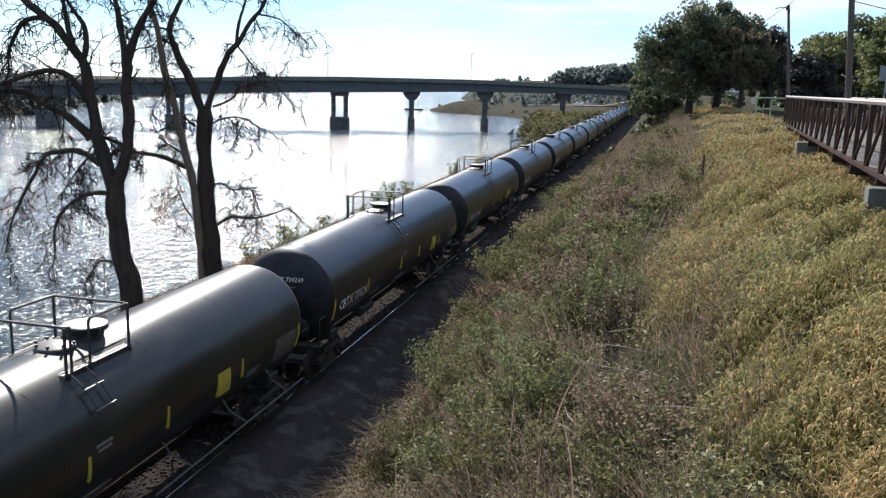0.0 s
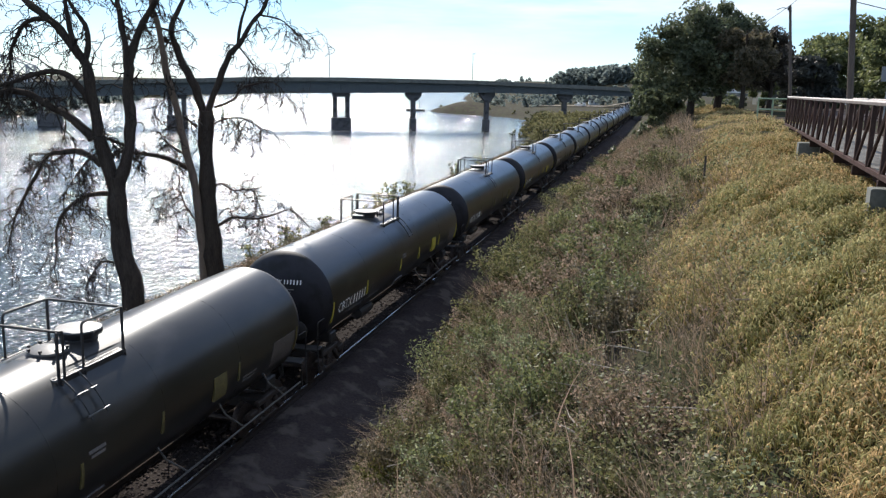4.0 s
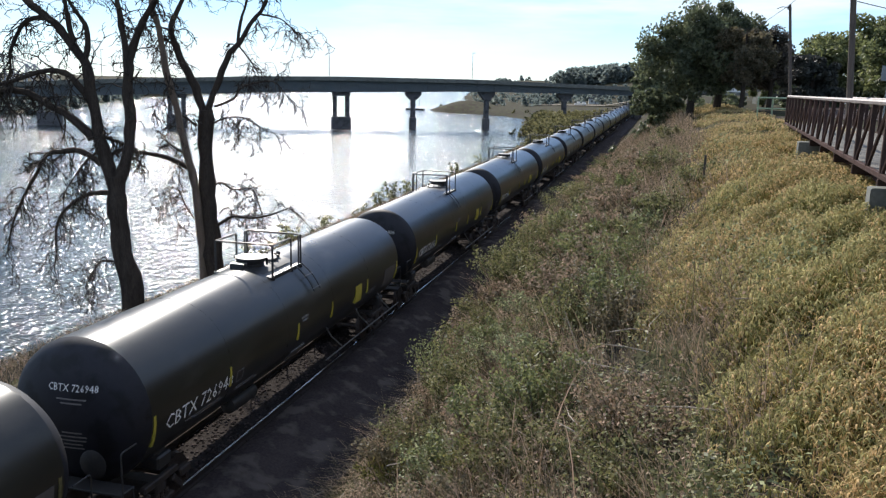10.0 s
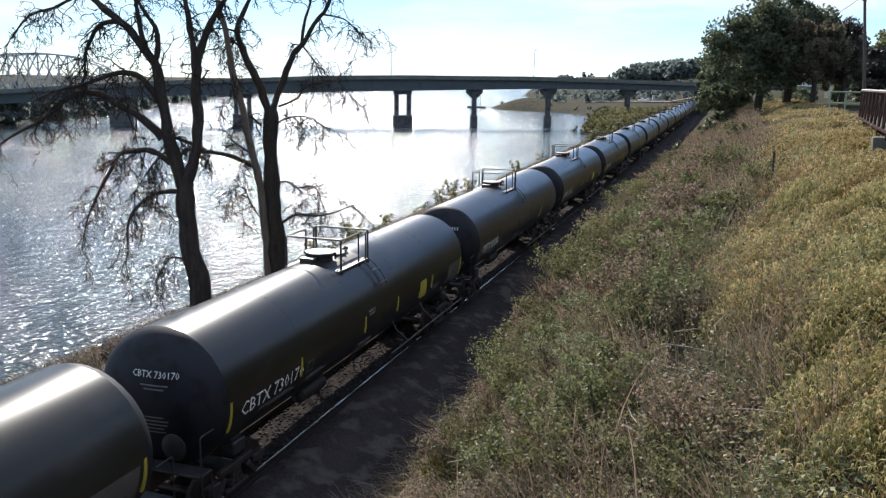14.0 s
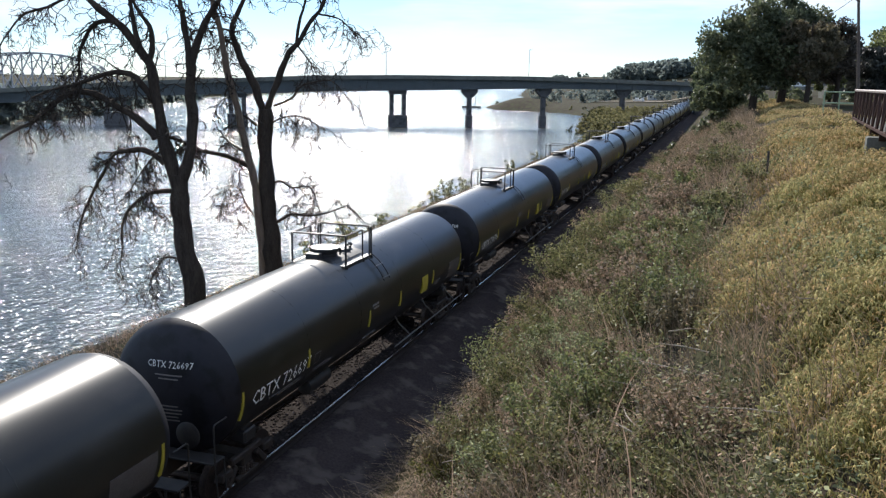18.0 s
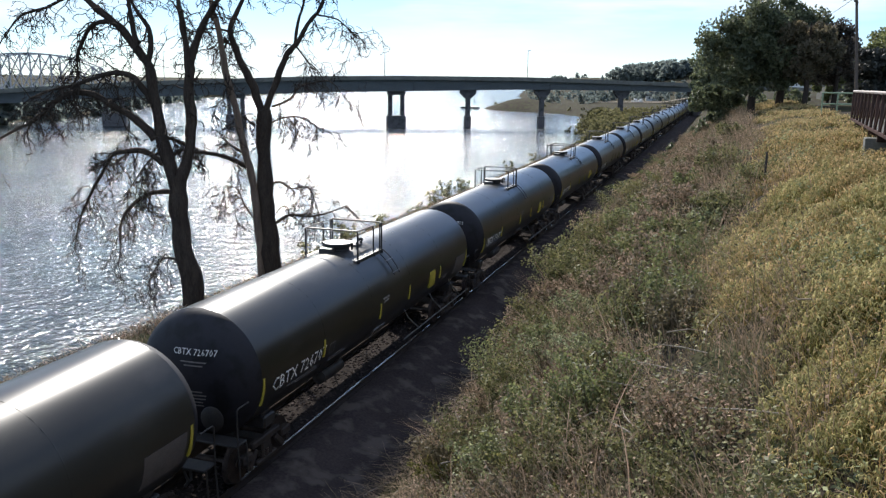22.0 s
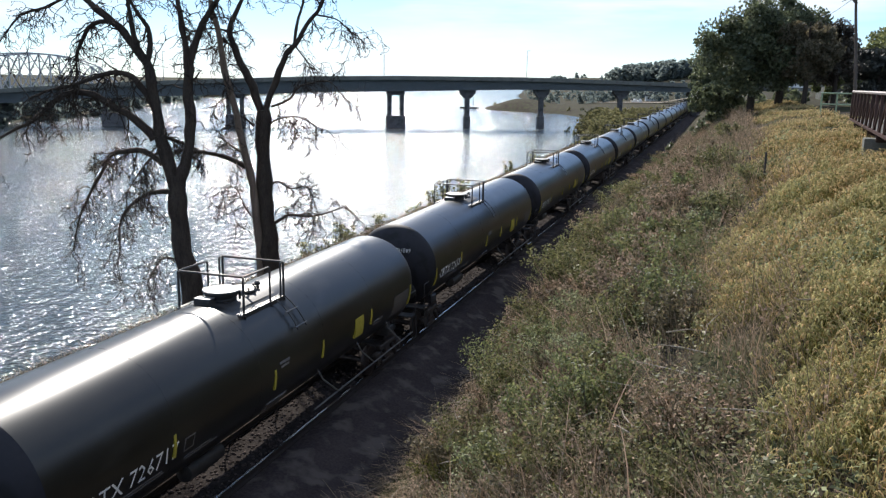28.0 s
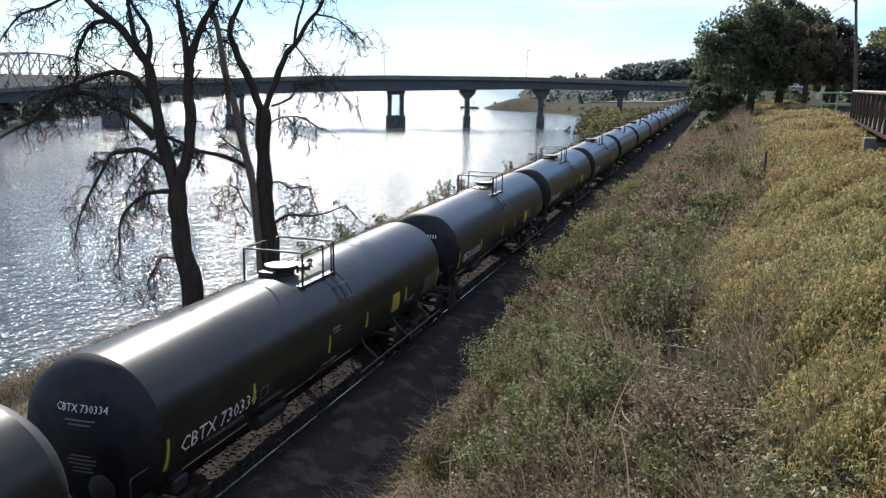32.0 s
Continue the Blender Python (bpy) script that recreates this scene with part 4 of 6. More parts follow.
def far_wood(name, label, line, seed, n, height, size, leaf, deep=30):
    """A belt of distant trees along a line of ground points."""
    rng = np.random.default_rng(seed)
    line = np.array(line, float)
    t = rng.random(n) * (len(line) - 1)
    k = np.minimum(t.astype(int), len(line) - 2)
    p = line[k] + (line[k + 1] - line[k]) * (t - k)[:, None] + rng.normal(size=(n, 2)) * deep * 0.3
    h = height * (0.55 + 0.6 * rng.random(n))
    gz = ground_z(p[:, 0], p[:, 1])
    cs, rs = [], []
    for i in range(n):
        for j in range(5):
            f = (j + 0.5) / 5
            w = h[i] * 0.30 * (0.5 + math.sin(math.pi * (0.25 + 0.65 * f)))
            cs.append((p[i, 0] + rng.normal() * w * 0.5, p[i, 1] + rng.normal() * w * 0.5, gz[i] + h[i] * f))
            rs.append((w * 0.7, w * 0.7, h[i] * 0.16))
    ob = bulk(name, leaf_cloud(rng, cs, rs, 17, size * 1.15), 4, leaf)
    return tagged(ob, label, "woods", kind="stuff")


far_wood("far_woods", "dark wooded far bank of the river", [(-175, 120), (-192, 212), (-240, 300), (-315, 470), (-365, 700), (-540, 1400), (-900, 3000)], 3, 520, 7.0, 2.2, M_LEAF_HAZE, 26)
far_wood("point_woods", "trees on the low point beyond the bridge", [(-80, 418), (-73, 420), (-68, 432), (-50, 470)], 5, 16, 8.5, 1.4, M_LEAF_HAZE, 9)
far_wood("hill_woods", "wooded hills beyond the town", [(-78, 800), (-62, 785), (-40, 790), (0, 800), (40, 820), (70, 830), (30, 860), (-30, 870), (-60, 860)], 6, 380, 13, 3.2, M_LEAF_HAZE, 44)
far_wood("river_bend_woods", "distant woods at the river bend", [(-760, 2900), (-500, 2600), (-420, 2300)], 8, 120, 18, 6.0, M_LEAF_HAZE, 120)
far_wood("shore_scrub", "yellow-green scrub on the near river bank", [(-19, 222), (-23, 250), (-23, 280), (-13, 305), (0, 320)], 9, 170, 3.2, 0.55, M_SCRUB, 14)


far_wood("shore_thicket", "yellow-green thicket between the track and the river", [(-12, 172), (-13, 188), (-14, 203), (-16, 220), (-19, 235)], 19, 130, 2.4, 0.5, M_SCRUB, 10)


def sand_strip(name, label, pts, w, z):
    g = Geo()
    for (x, y), k in zip(pts, w):
        g.v += [(x, y - k, float(ground_z(x, y - k)) + z), (x, y + k, float(ground_z(x, y + k)) + z)]
    g.f += [(2 * i, 2 * i + 2, 2 * i + 3, 2 * i + 1) for i in range(len(pts) - 1)]
    tagged(part(name, g, M_SAND, sharp=0), label, "shore", kind="structure")


sand_strip("sand_shore", "pale sandy landing on the low point", [(-60, 458), (-45, 462), (-20, 466), (10, 474), (30, 478)], [2, 7, 10, 9, 4], 0.5)
far_wood("landing_scrub", "dark scrub and young trees round the landing", [(-95, 402), (-75, 385), (-52, 360), (-35, 335), (-12, 330), (20, 345)], 15, 16, 1.6, 0.6, M_SCRUB, 30)
far_wood("town_trees", "trees of the town below the hills", [(-75, 520), (-30, 560), (20, 600), (70, 620), (10, 660), (-50, 640)], 16, 110, 7, 1.8, M_LEAF_HAZE, 70)
far_wood("bank_scrub_belt", "brown-green scrub on the river bank beyond the shrubs", [(-11.5, 150), (-12.5, 175), (-15, 200)], 17, 110, 0.9, 0.3, M_SCRUB, 9)
far_wood("plateau_hedge", "dark green undergrowth below the trees on the embankment", [(10, 92), (15, 95), (22, 100), (32, 104), (40, 112)], 18, 50, 1.5, 0.4, M_LEAF, 8)


def far_house(label, x, y, w, h, rz, wall=None):
    z = float(ground_z(x, y))
    ob = thing("house", label, "house", group="houses beyond the bridge", m=pose(x, y, z, 0, 0, rz))
    part("wall", Geo().box((0, 0, h * 0.5 - 0.3), (w, w * 0.7, h + 0.6)), wall or M_PAINT_W, ob)
    g = Geo()
    a, b, e = w / 2 + 0.4, w * 0.35 + 0.4, h
    g.add([(-a, -b, e), (a, -b, e), (a, b, e), (-a, b, e), (-a, 0, e + w * 0.32), (a, 0, e + w * 0.32)], [(0, 1, 5, 4), (2, 3, 4, 5), (0, 4, 3), (1, 2, 5), (3, 2, 1, 0)])
    part("roof", g, M_ROOF, ob, sharp=10)
    for x0 in (-w * 0.25, w * 0.25):
        win = part("window", Geo().box((x0, -w * 0.35 - 0.03, h * 0.55), (0.9, 0.06, 1.2)), M_GLASS, ob)
        part("window_frame", Geo().box((x0, -w * 0.35 - 0.02, h * 0.55 + 0.65), (1.1, 0.08, 0.1)), M_PAINT_W, win)


for i, (x, y, w, h, rz) in enumerate(((-30, 520, 7, 3.0, 10), (-4, 540, 8, 3.2, -20), (20, 560, 9, 3.2, 5), (52, 560, 8, 3.5, 30), (20, 700, 10, 5, 12), (60, 780, 12, 5, -15), (110, 860, 12, 6, 8))):
    far_house("small pale house near the river landing", x, y, w, h, rz)


def boat(label, x, y, rz):
    z = float(ground_z(x, y)) + 0.55
    ob = thing("boat", label, "boat", group="boats at the landing", m=pose(x, y, z, 0, 0, rz))
    g = Geo()
    out = [(-2.6, -0.95), (1.2, -0.95), (2.9, 0), (1.2, 0.95), (-2.6, 0.95)]
    g.v += [(a * 0.85, b * 0.75, -0.1) for a, b in out] + [(a, b, 0.8) for a, b in out]
    g.f += [(4, 3, 2, 1, 0), (5, 6, 7, 8, 9)] + [(i, (i + 1) % 5, (i + 1) % 5 + 5, i + 5) for i in range(5)]
    part("hull", g, M_PAINT_W, ob, sharp=20)
    part("cabin", Geo().box((-0.3, 0, 1.2), (1.6, 1.3, 0.9), 0.15), M_PAINT_W, ob)
    part("windscreen", Geo().box((0.55, 0, 1.35), (0.08, 1.2, 0.5), 0.02), M_GLASS, ob)


boat("white motor boat drawn up on the sand landing", -34, 466, 30)
boat("white cabin boat on the sand landing", -31, 462, 80)
boat("white boat parked on the sand landing", -8, 472, -20)
raft = thing("work_barge", "low dark barge moored off the point", "barge", m=pose(-108, 402, WATER_Z))
part("hull", Geo().box((0, 0, 0.3), (9, 3, 1.0), 0.1), M_STEEL, raft)
part("mast", Geo().path([(2, 0, 0.8), (2, 0, 5.5)], 0.12, 6), M_STEEL, raft)
# ---- two bare trees on the river bank ----
def bare_tree_limbs_a():
    """Limbs as (across, up) from the foot, with the radius at both ends."""
    out = []
    out.append(("trunk", [(0.02, -0.15), (-0.01, 1.27), (-0.24, 2.75), (-0.4, 3.73), (-0.45, 4.95), (-0.48, 6.03)], 0.52, 0.4))
    out.append(("stem", [(-0.54, 5.71), (-0.89, 7.03), (-1.1, 8.25), (-1.26, 9.4), (-1.34, 10.31), (-1.7, 10.97), (-2.31, 11.81), (-2.9, 12.4), (-3.67, 12.97), (-4.52, 13.89)], 0.34, 0.12))
    out.append(("stem", [(-1.44, 10.53), (-1.26, 11.43), (-1.37, 12.1), (-1.85, 12.8), (-2.21, 13.73)], 0.15, 0.06))
    out.append(("stem", [(-1.77, 11.02), (-1.94, 11.86), (-2.05, 12.75), (-2.12, 13.62)], 0.16, 0.06))
    out.append(("stem", [(-0.47, 5.72), (-0.01, 6.51), (0.22, 7.81), (0.23, 9.2), (0.24, 10.2), (0.29, 10.75)], 0.32, 0.24))
    out.append(("stem", [(0.24, 9.9), (0.24, 10.7), (0.09, 12.03), (-0.05, 13.02), (-0.18, 14.32)], 0.2, 0.1))
    out.append(("stem", [(0.24, 9.9), (0.36, 10.8), (0.78, 11.93), (1.24, 12.72), (1.65, 13.32), (2.2, 14.38)], 0.2, 0.1))
    out.append(("limb", [(-1.25, 7.54), (-2.06, 8.34), (-2.97, 8.89), (-3.76, 9.33), (-4.69, 9.38), (-5.42, 8.95), (-6.29, 8.23), (-7.27, 7.74), (-8.02, 7.25)], 0.22, 0.05))
    out.append(("limb", [(-1.41, 9.12), (-2.03, 10.02), (-2.78, 10.22), (-3.61, 10.02), (-4.56, 9.66), (-5.31, 9.52), (-6.23, 9.16)], 0.17, 0.04))
    out.append(("limb", [(-1.01, 6.51), (-1.77, 7.01), (-2.6, 6.97), (-3.2, 6.79), (-3.46, 6.31), (-3.98, 5.53), (-4.52, 4.55), (-4.94, 3.62), (-5.26, 2.38)], 0.16, 0.03))
    out.append(("limb", [(-0.65, 5.3), (-1.37, 5.28), (-1.98, 5.03), (-2.68, 4.41), (-3.01, 3.67), (-3.06, 2.68), (-3.22, 1.88)], 0.13, 0.03))
    out.append(("limb", [(-2.79, 12.29), (-3.6, 12.16), (-4.09, 11.59), (-4.48, 10.91), (-4.57, 10.22), (-4.92, 9.49)], 0.13, 0.04))
    out.append(("limb", [(-0.45, 2.38), (-1.2, 2.43), (-1.59, 1.85), (-1.86, 1.42)], 0.06, 0.02))
    out.append(("limb", [(-0.87, 7.64), (-0.45, 7.47), (0.11, 7.2)], 0.09, 0.07))
    out.append(("limb", [(-4.09, 13.47), (-5.39, 12.78), (-6.45, 12.42), (-7.26, 11.46)], 0.1, 0.03))
    out.append(("limb", [(-1.11, 7.03), (-1.62, 6.59), (-2.18, 5.86), (-2.57, 5.25)], 0.06, 0.02))
    return out


def bare_tree_limbs_b():
    """Limbs as (across, up) from the foot, with the radius at both ends."""
    out = []
    out.append(("trunk", [(0.11, -0.38), (0.03, 1.65), (-0.09, 3.36), (-0.17, 5.04), (-0.22, 6.97), (-0.13, 8.6)], 0.5, 0.34))
    out.append(("stem", [(-0.19, 8.33), (-0.6, 9.66), (-1.12, 10.71), (-1.5, 11.74), (-1.62, 12.39), (-1.2, 13.35), (-0.64, 14.34)], 0.26, 0.09))
    out.append(("stem", [(-0.11, 8.33), (0.48, 9.95), (1.04, 11.23), (1.48, 11.69), (2.02, 12.61), (2.72, 13.53), (3.06, 14.81)], 0.2, 0.08))
    out.append(("stem", [(1.42, 11.61), (1.59, 12.65), (1.92, 13.64), (2.14, 14.66)], 0.1, 0.05))
    out.append(("pale", [(-0.43, -0.33), (-0.48, 1.93), (-0.63, 3.91), (-0.83, 5.31), (-1.19, 6.68), (-1.45, 8.3), (-1.83, 9.63), (-2.11, 10.94), (-2.29, 12.24), (-2.56, 13.14), (-2.68, 14.54)], 0.27, 0.12))
    out.append(("limb", [(-0.82, 5.69), (-2.05, 6.32), (-3.42, 6.56), (-4.24, 6.65)], 0.16, 0.06))
    out.append(("limb", [(-0.95, 6.35), (-1.71, 6.8), (-2.08, 7.09)], 0.09, 0.03))
    out.append(("limb", [(0.1, 2.91), (0.95, 3.5), (1.79, 3.5), (2.63, 3.72), (3.47, 4.16)], 0.1, 0.02))
    out.append(("limb", [(0.14, 5.0), (0.55, 5.12), (1.1, 4.8), (1.94, 4.88), (2.24, 4.21)], 0.06, 0.02))
    out.append(("limb", [(0.13, 7.93), (0.73, 8.22), (1.55, 8.29), (2.15, 7.96)], 0.05, 0.02))
    out.append(("limb", [(0.25, 8.75), (1.15, 9.12), (1.7, 9.72), (2.92, 10.01), (3.46, 9.82), (3.79, 9.45)], 0.07, 0.02))
    out.append(("limb", [(2.4, 13.08), (3.46, 12.9), (4.0, 12.53), (4.4, 12.25)], 0.06, 0.015))
    out.append(("limb", [(-0.79, 3.29), (-1.27, 4.04), (-1.54, 4.73), (-2.03, 4.94)], 0.06, 0.02))
    out.append(("limb", [(-0.59, 7.78), (-1.02, 8.18), (-1.31, 8.3)], 0.07, 0.04))
    out.append(("limb", [(-1.57, 12.21), (-2.42, 12.37), (-3.36, 12.22)], 0.07, 0.03))
    out.append(("limb", [(1.47, 11.61), (1.98, 10.91), (2.33, 10.26)], 0.05, 0.02))
    out.append(("limb", [(-2.04, 11.86), (-1.59, 11.61), (-1.25, 11.1)], 0.08, 0.05))
    return out


def bare_tree(label, at, limbs, seed, dense=1.0):
    """A leafless tree; twigs grow out of every limb, droop and fork."""
    rng = np.random.default_rng(seed)
    ob = thing("bare_tree", label, "tree", group="bare trees on the river bank", m=Matrix.Translation(at) @ pose(0, 0, 0, 0, 0, 17.75))
    twigs = Geo()

    def twig(p, d, length, r, level):
        n = (6, 4, 3)[level]
        pts, q = [p.copy()], p.copy()
        for k in range(n):
            d = (d + Vector(rng.normal(size=3) * 0.40) + Vector((0, 0, (-0.24, -0.20, -0.08)[level]))).normalized()
            q = q + d * (length / n)
            pts.append(q.copy())
        twigs.path(pts, [max(0.011, r * (1 - 0.75 * i / n)) for i in range(n + 1)], 4 if level < 1 else 3, caps=False)
        if level < 2:
            for k in range((5, 3)[level]):
                i = int(rng.integers(1, n + 1))
                along = (pts[i] - pts[i - 1]).normalized()
                e = (along * 0.75 + Vector(rng.normal(size=3)).normalized() * 0.75).normalized()
                twig(pts[i], e, length * (0.28 + 0.3 * rng.random()), max(0.012, r * 0.6), level + 1)

    for kind, pts, r0, r1 in limbs:
        slim = {"trunk": 0.9, "stem": 0.84, "pale": 0.84, "limb": 0.84}[kind]
        r0, r1 = r0 * slim, r1 * slim
        n = len(pts)
        sway = rng.normal() * 0.4 if kind != "trunk" and r0 < 0.26 else 0.0
        main = []
        for i, (x, z) in enumerate(pts):
            away = sway * (i / max(1, n - 1)) * (1.0 + 0.25 * i)
            main.append(Vector((x - 0.31 * away, 0.95 * away, z)))
        fine, radii = [], []
        for i in range(n - 1):
            a, b, c, d = main[max(0, i - 1)], main[i], main[i + 1], main[min(n - 1, i + 2)]
            for k in range(3):
                t = k / 3
                p = 0.5 * ((2 * b) + (c - a) * t + (2 * a - 5 * b + 4 * c - d) * t * t + (3 * b - a - 3 * c + d) * t ** 3)
                f = (i + t) / (n - 1)
                r = r0 + (r1 - r0) * f
                fine.append(p + Vector(rng.normal(size=3) * r * 0.10))
                radii.append(r * (1 + 0.08 * rng.normal()) * (1.25 if kind == "trunk" and i == 0 and k == 0 else 1.0))
        fine.append(main[-1])
        radii.append(r1)
        wood = M_PALE if kind == "pale" else M_BARK
        part({"trunk": "trunk", "stem": "stem", "pale": "stem", "limb": "branch"}[kind], Geo().path(fine, radii, 10 if kind != "limb" else 8), wood, ob, "bark in a pale sunlit tone" if kind == "pale" else "dark grey-brown bark", sharp=60)
        if kind == "trunk":
            continue
        count = int((4 if kind == "limb" else 2) + 1.05 * len(fine) * (1.0 if kind == "limb" else 0.4))
        for k in range(int(count * dense)):
            f = 0.18 + 0.82 * rng.random() if kind == "limb" else 0.45 + 0.55 * rng.random()
            i = min(len(fine) - 2, int(f * (len(fine) - 1)))
            d = (fine[i + 1] - fine[i]).normalized()
            e = (d * 0.5 + Vector((rng.normal() * 0.8, rng.normal() * 0.6, rng.normal() * 0.7 - 0.1))).normalized()
            twig(fine[i], e, 0.5 + 1.2 * rng.random(), max(0.022, min(0.042, radii[i] * 0.45)), 0)
        d = (fine[-1] - fine[-2]).normalized()
        for k in range(2 if r1 < 0.12 else 0):
            twig(fine[-1], (d + Vector(rng.normal(size=3) * 0.35)).normalized(), 1.1 + rng.random(), max(0.022, min(0.045, r1 * 0.7)), 0)
    tagged(part("crown", twigs, M_TWIG, ob, "fine dark twigs", sharp=0), kind="stuff")
    return ob


bare_tree("large leafless tree with drooping dark branches on the river bank", (-10.59, 30.04, -1.1), bare_tree_limbs_a(), 11, 1.15)
bare_tree("leafless double-stemmed tree with one stem in a pale sunlit tone on the bank", (-10.29, 36.19, -1.1), bare_tree_limbs_b(), 12, 0.9)
# ---- path bridge, posts and trees on top of the embankment ----
R0, RD = Vector((14.43, 17.0, 0)), Vector((1.61, 24.17, 0)).normalized()
RN = Vector((RD.y, -RD.x, 0))


def rail_at(s, off, z):
    p = R0 + RD * s + RN * off
    return Vector((p.x, p.y, z))


footbridge = thing("footbridge", "rust-brown steel truss footbridge along the top of the embankment", "footbridge")
rturn = Matrix.Rotation(math.atan2(RD.y, RD.x), 3, "Z")
S0, S1, BAY = -10.5, 24.2, 1.58
for off in (0.0, 2.6):
    part("top_chord", Geo().path([rail_at(S0, off, 8.93), rail_at(S1, off, 8.85)], 0.055, 6), M_RUST_T, footbridge, "pale rust top rail")
    mid = rail_at((S0 + S1) / 2, off, 7.66)
    part("bottom_chord", Geo().box(mid, (S1 - S0, 0.09, 0.10), 0.01, rturn), M_RUST, footbridge)
    s, k = S1, 0
    while s > S0:
        a, b = rail_at(s, off, 7.6), rail_at(s, off, 8.88)
        part("post", Geo().box((a + b) / 2, (0.11, 0.09, 1.26), 0.01, rturn), M_RUST, footbridge)
        c = rail_at(s - BAY, off, 8.86)
        part("diagonal", Geo().path([rail_at(s - 0.06, off, 7.72), c], 0.036, 5), M_RUST, footbridge)
        s, k = s - BAY, k + 1
    if off > 0:
        z = 8.2
        part("mid_rail", Geo().path([rail_at(S0, off + 0.05, z), rail_at(S1, off + 0.05, z)], 0.02, 5), M_RUST, footbridge)
for s in np.arange(S0, S1, 0.3):
    part("deck_board", Geo().box(rail_at(s + 0.15, 1.3, 7.66), (0.285, 2.45, 0.05), 0.006, rturn), M_BOARD, footbridge)
for s in np.arange(S0, S1, BAY * 2):
    part("floor_beam", Geo().box(rail_at(s, 1.3, 7.5), (0.12, 2.7, 0.2), 0.01, rturn), M_RUST, footbridge)
for o in (0.35, 2.25):
    part("stringer", Geo().box(rail_at((S0 + S1) / 2, o, 7.45), (S1 - S0, 0.1, 0.25), 0.01, rturn), M_RUST, footbridge)


def concrete_post(label, s, off, top, w, d):
    p = rail_at(s, off, 0)
    z = float(ground_z(p.x, p.y)) - 0.6
    ob = thing("concrete_support", label, "support", group="supports of the footbridge", m=Matrix.Translation((p.x, p.y, 0)) @ rturn.to_4x4())
    g = Geo()
    # round-shouldered upright slab
    out = []
    for k in range(9):
        a = math.pi * k / 8
        out.append((w / 2 * (abs(math.cos(a)) ** 0.2 if k < 4 else -abs(math.cos(a)) ** 0.2 if k > 4 else 0.0), top - 0.03 + 0.03 * math.sin(a)))
    out = [(w / 2, z)] + out + [(-w / 2, z)]
    n = len(out)
    for x in (-d / 2, d / 2):
        g.v += [(x, a, b) for a, b in out]
    g.f += [tuple(range(n)), tuple(range(2 * n - 1, n - 1, -1))] + [(i, (i + 1) % n, (i + 1) % n + n, i + n) for i in range(n)]
    part("slab", g, M_CONC, ob, sharp=30)


concrete_post("weathered concrete support slab under the footbridge", -1.6, 0.12, 7.52, 0.75, 0.4)
concrete_post("low concrete footing block under the footbridge", 12.1, 0.1, 7.5, 0.9, 0.7)

fence = thing("pipe_fence", "pale green pipe fence at the end of the footbridge", "fence", m=Matrix.Translation((0, 0, 0)))
for x in (16.3, 17.15, 18.0):
    part("fence_post", Geo().path([(x, 56.1, 6.9), (x, 56.1, 8.68)], 0.05, 7), M_GREENRAIL, fence)
for z in (8.0, 8.66):
    part("fence_rail", Geo().path([(16.25, 56.1, z), (18.05, 56.1, z)], 0.05, 7), M_GREENRAIL, fence)


def utility_pole(label, x, y, top, r, arms=True, lean=0.0):
    z = float(ground_z(x, y))
    ob = thing("utility_pole", label, "utility pole", group="utility poles", m=pose(x, y, z))
    h = top - z
    part("pole", Geo().path([(-lean, 0, -0.5), (-lean * 0.5, 0, h * 0.5), (0.0, 0, h)], [r, r * 0.88, r * 0.7], 9), M_POLE, ob)
    if arms:
        part("crossarm", Geo().box((0, 0, h - 0.35), (1.5, 0.1, 0.12), 0.01, Matrix.Rotation(radians(75), 3, "Z")), M_POLE, ob)
        for k in (-0.6, 0.6):
            part("insulator", Geo().lathe([(0.02, 0), (0.05, 0.05), (0.03, 0.1), (0.05, 0.14), (0.02, 0.18)], 8, Matrix.Translation((k * math.cos(radians(75)), k * math.sin(radians(75)), h - 0.28))), M_GLASS, ob)
        part("bracket_lamp", Geo().path(bend([(0, 0, h - 0.25), (-0.5, 0.1, h - 0.15), (-0.85, 0.15, h - 0.3)], 0.1), 0.03, 5), M_SIGN, ob)
    return ob


utility_pole("tall weathered wooden utility pole behind the footbridge", 18.85, 66.4, 15.2, 0.125, True, -0.8)
utility_pole("thick weathered wooden utility pole beside the footbridge", 17.2, 37.0, 16.5, 0.135, False, -0.75)


def wire(a, b, sag):
    pts = []
    for k in range(13):
        t = k / 12
        p = Vector(a).lerp(Vector(b), t)
        pts.append((p.x, p.y, p.z - sag * 4 * t * (1 - t)))
    tagged(part("overhead_wire", Geo().path(pts, 0.018, 4), M_STEEL), "thin dark overhead wire between the poles", "wire", "overhead wires")


wire((18.6, 66.4, 15.0), (17.65, 37.0, 16.2), 0.5)
wire((17.65, 37.0, 12.6), (34.0, 52.0, 12.2), 0.4)
wire((18.6, 66.4, 15.0), (12.0, 100.0, 12.0), 0.6)

sign = thing("road_sign", "grey back of a square road sign on a thin post", "sign", m=pose(21.0, 45.2, float(ground_z(21.0, 45.2)), 0, 0, 12))
part("plate", Geo().box((0, 0, 2.7), (0.72, 0.03, 0.72), 0.008), M_SIGN, sign)
part("post", Geo().box((0, 0.04, 1.4), (0.06, 0.05, 3.2), 0.006), M_SIGN, sign)

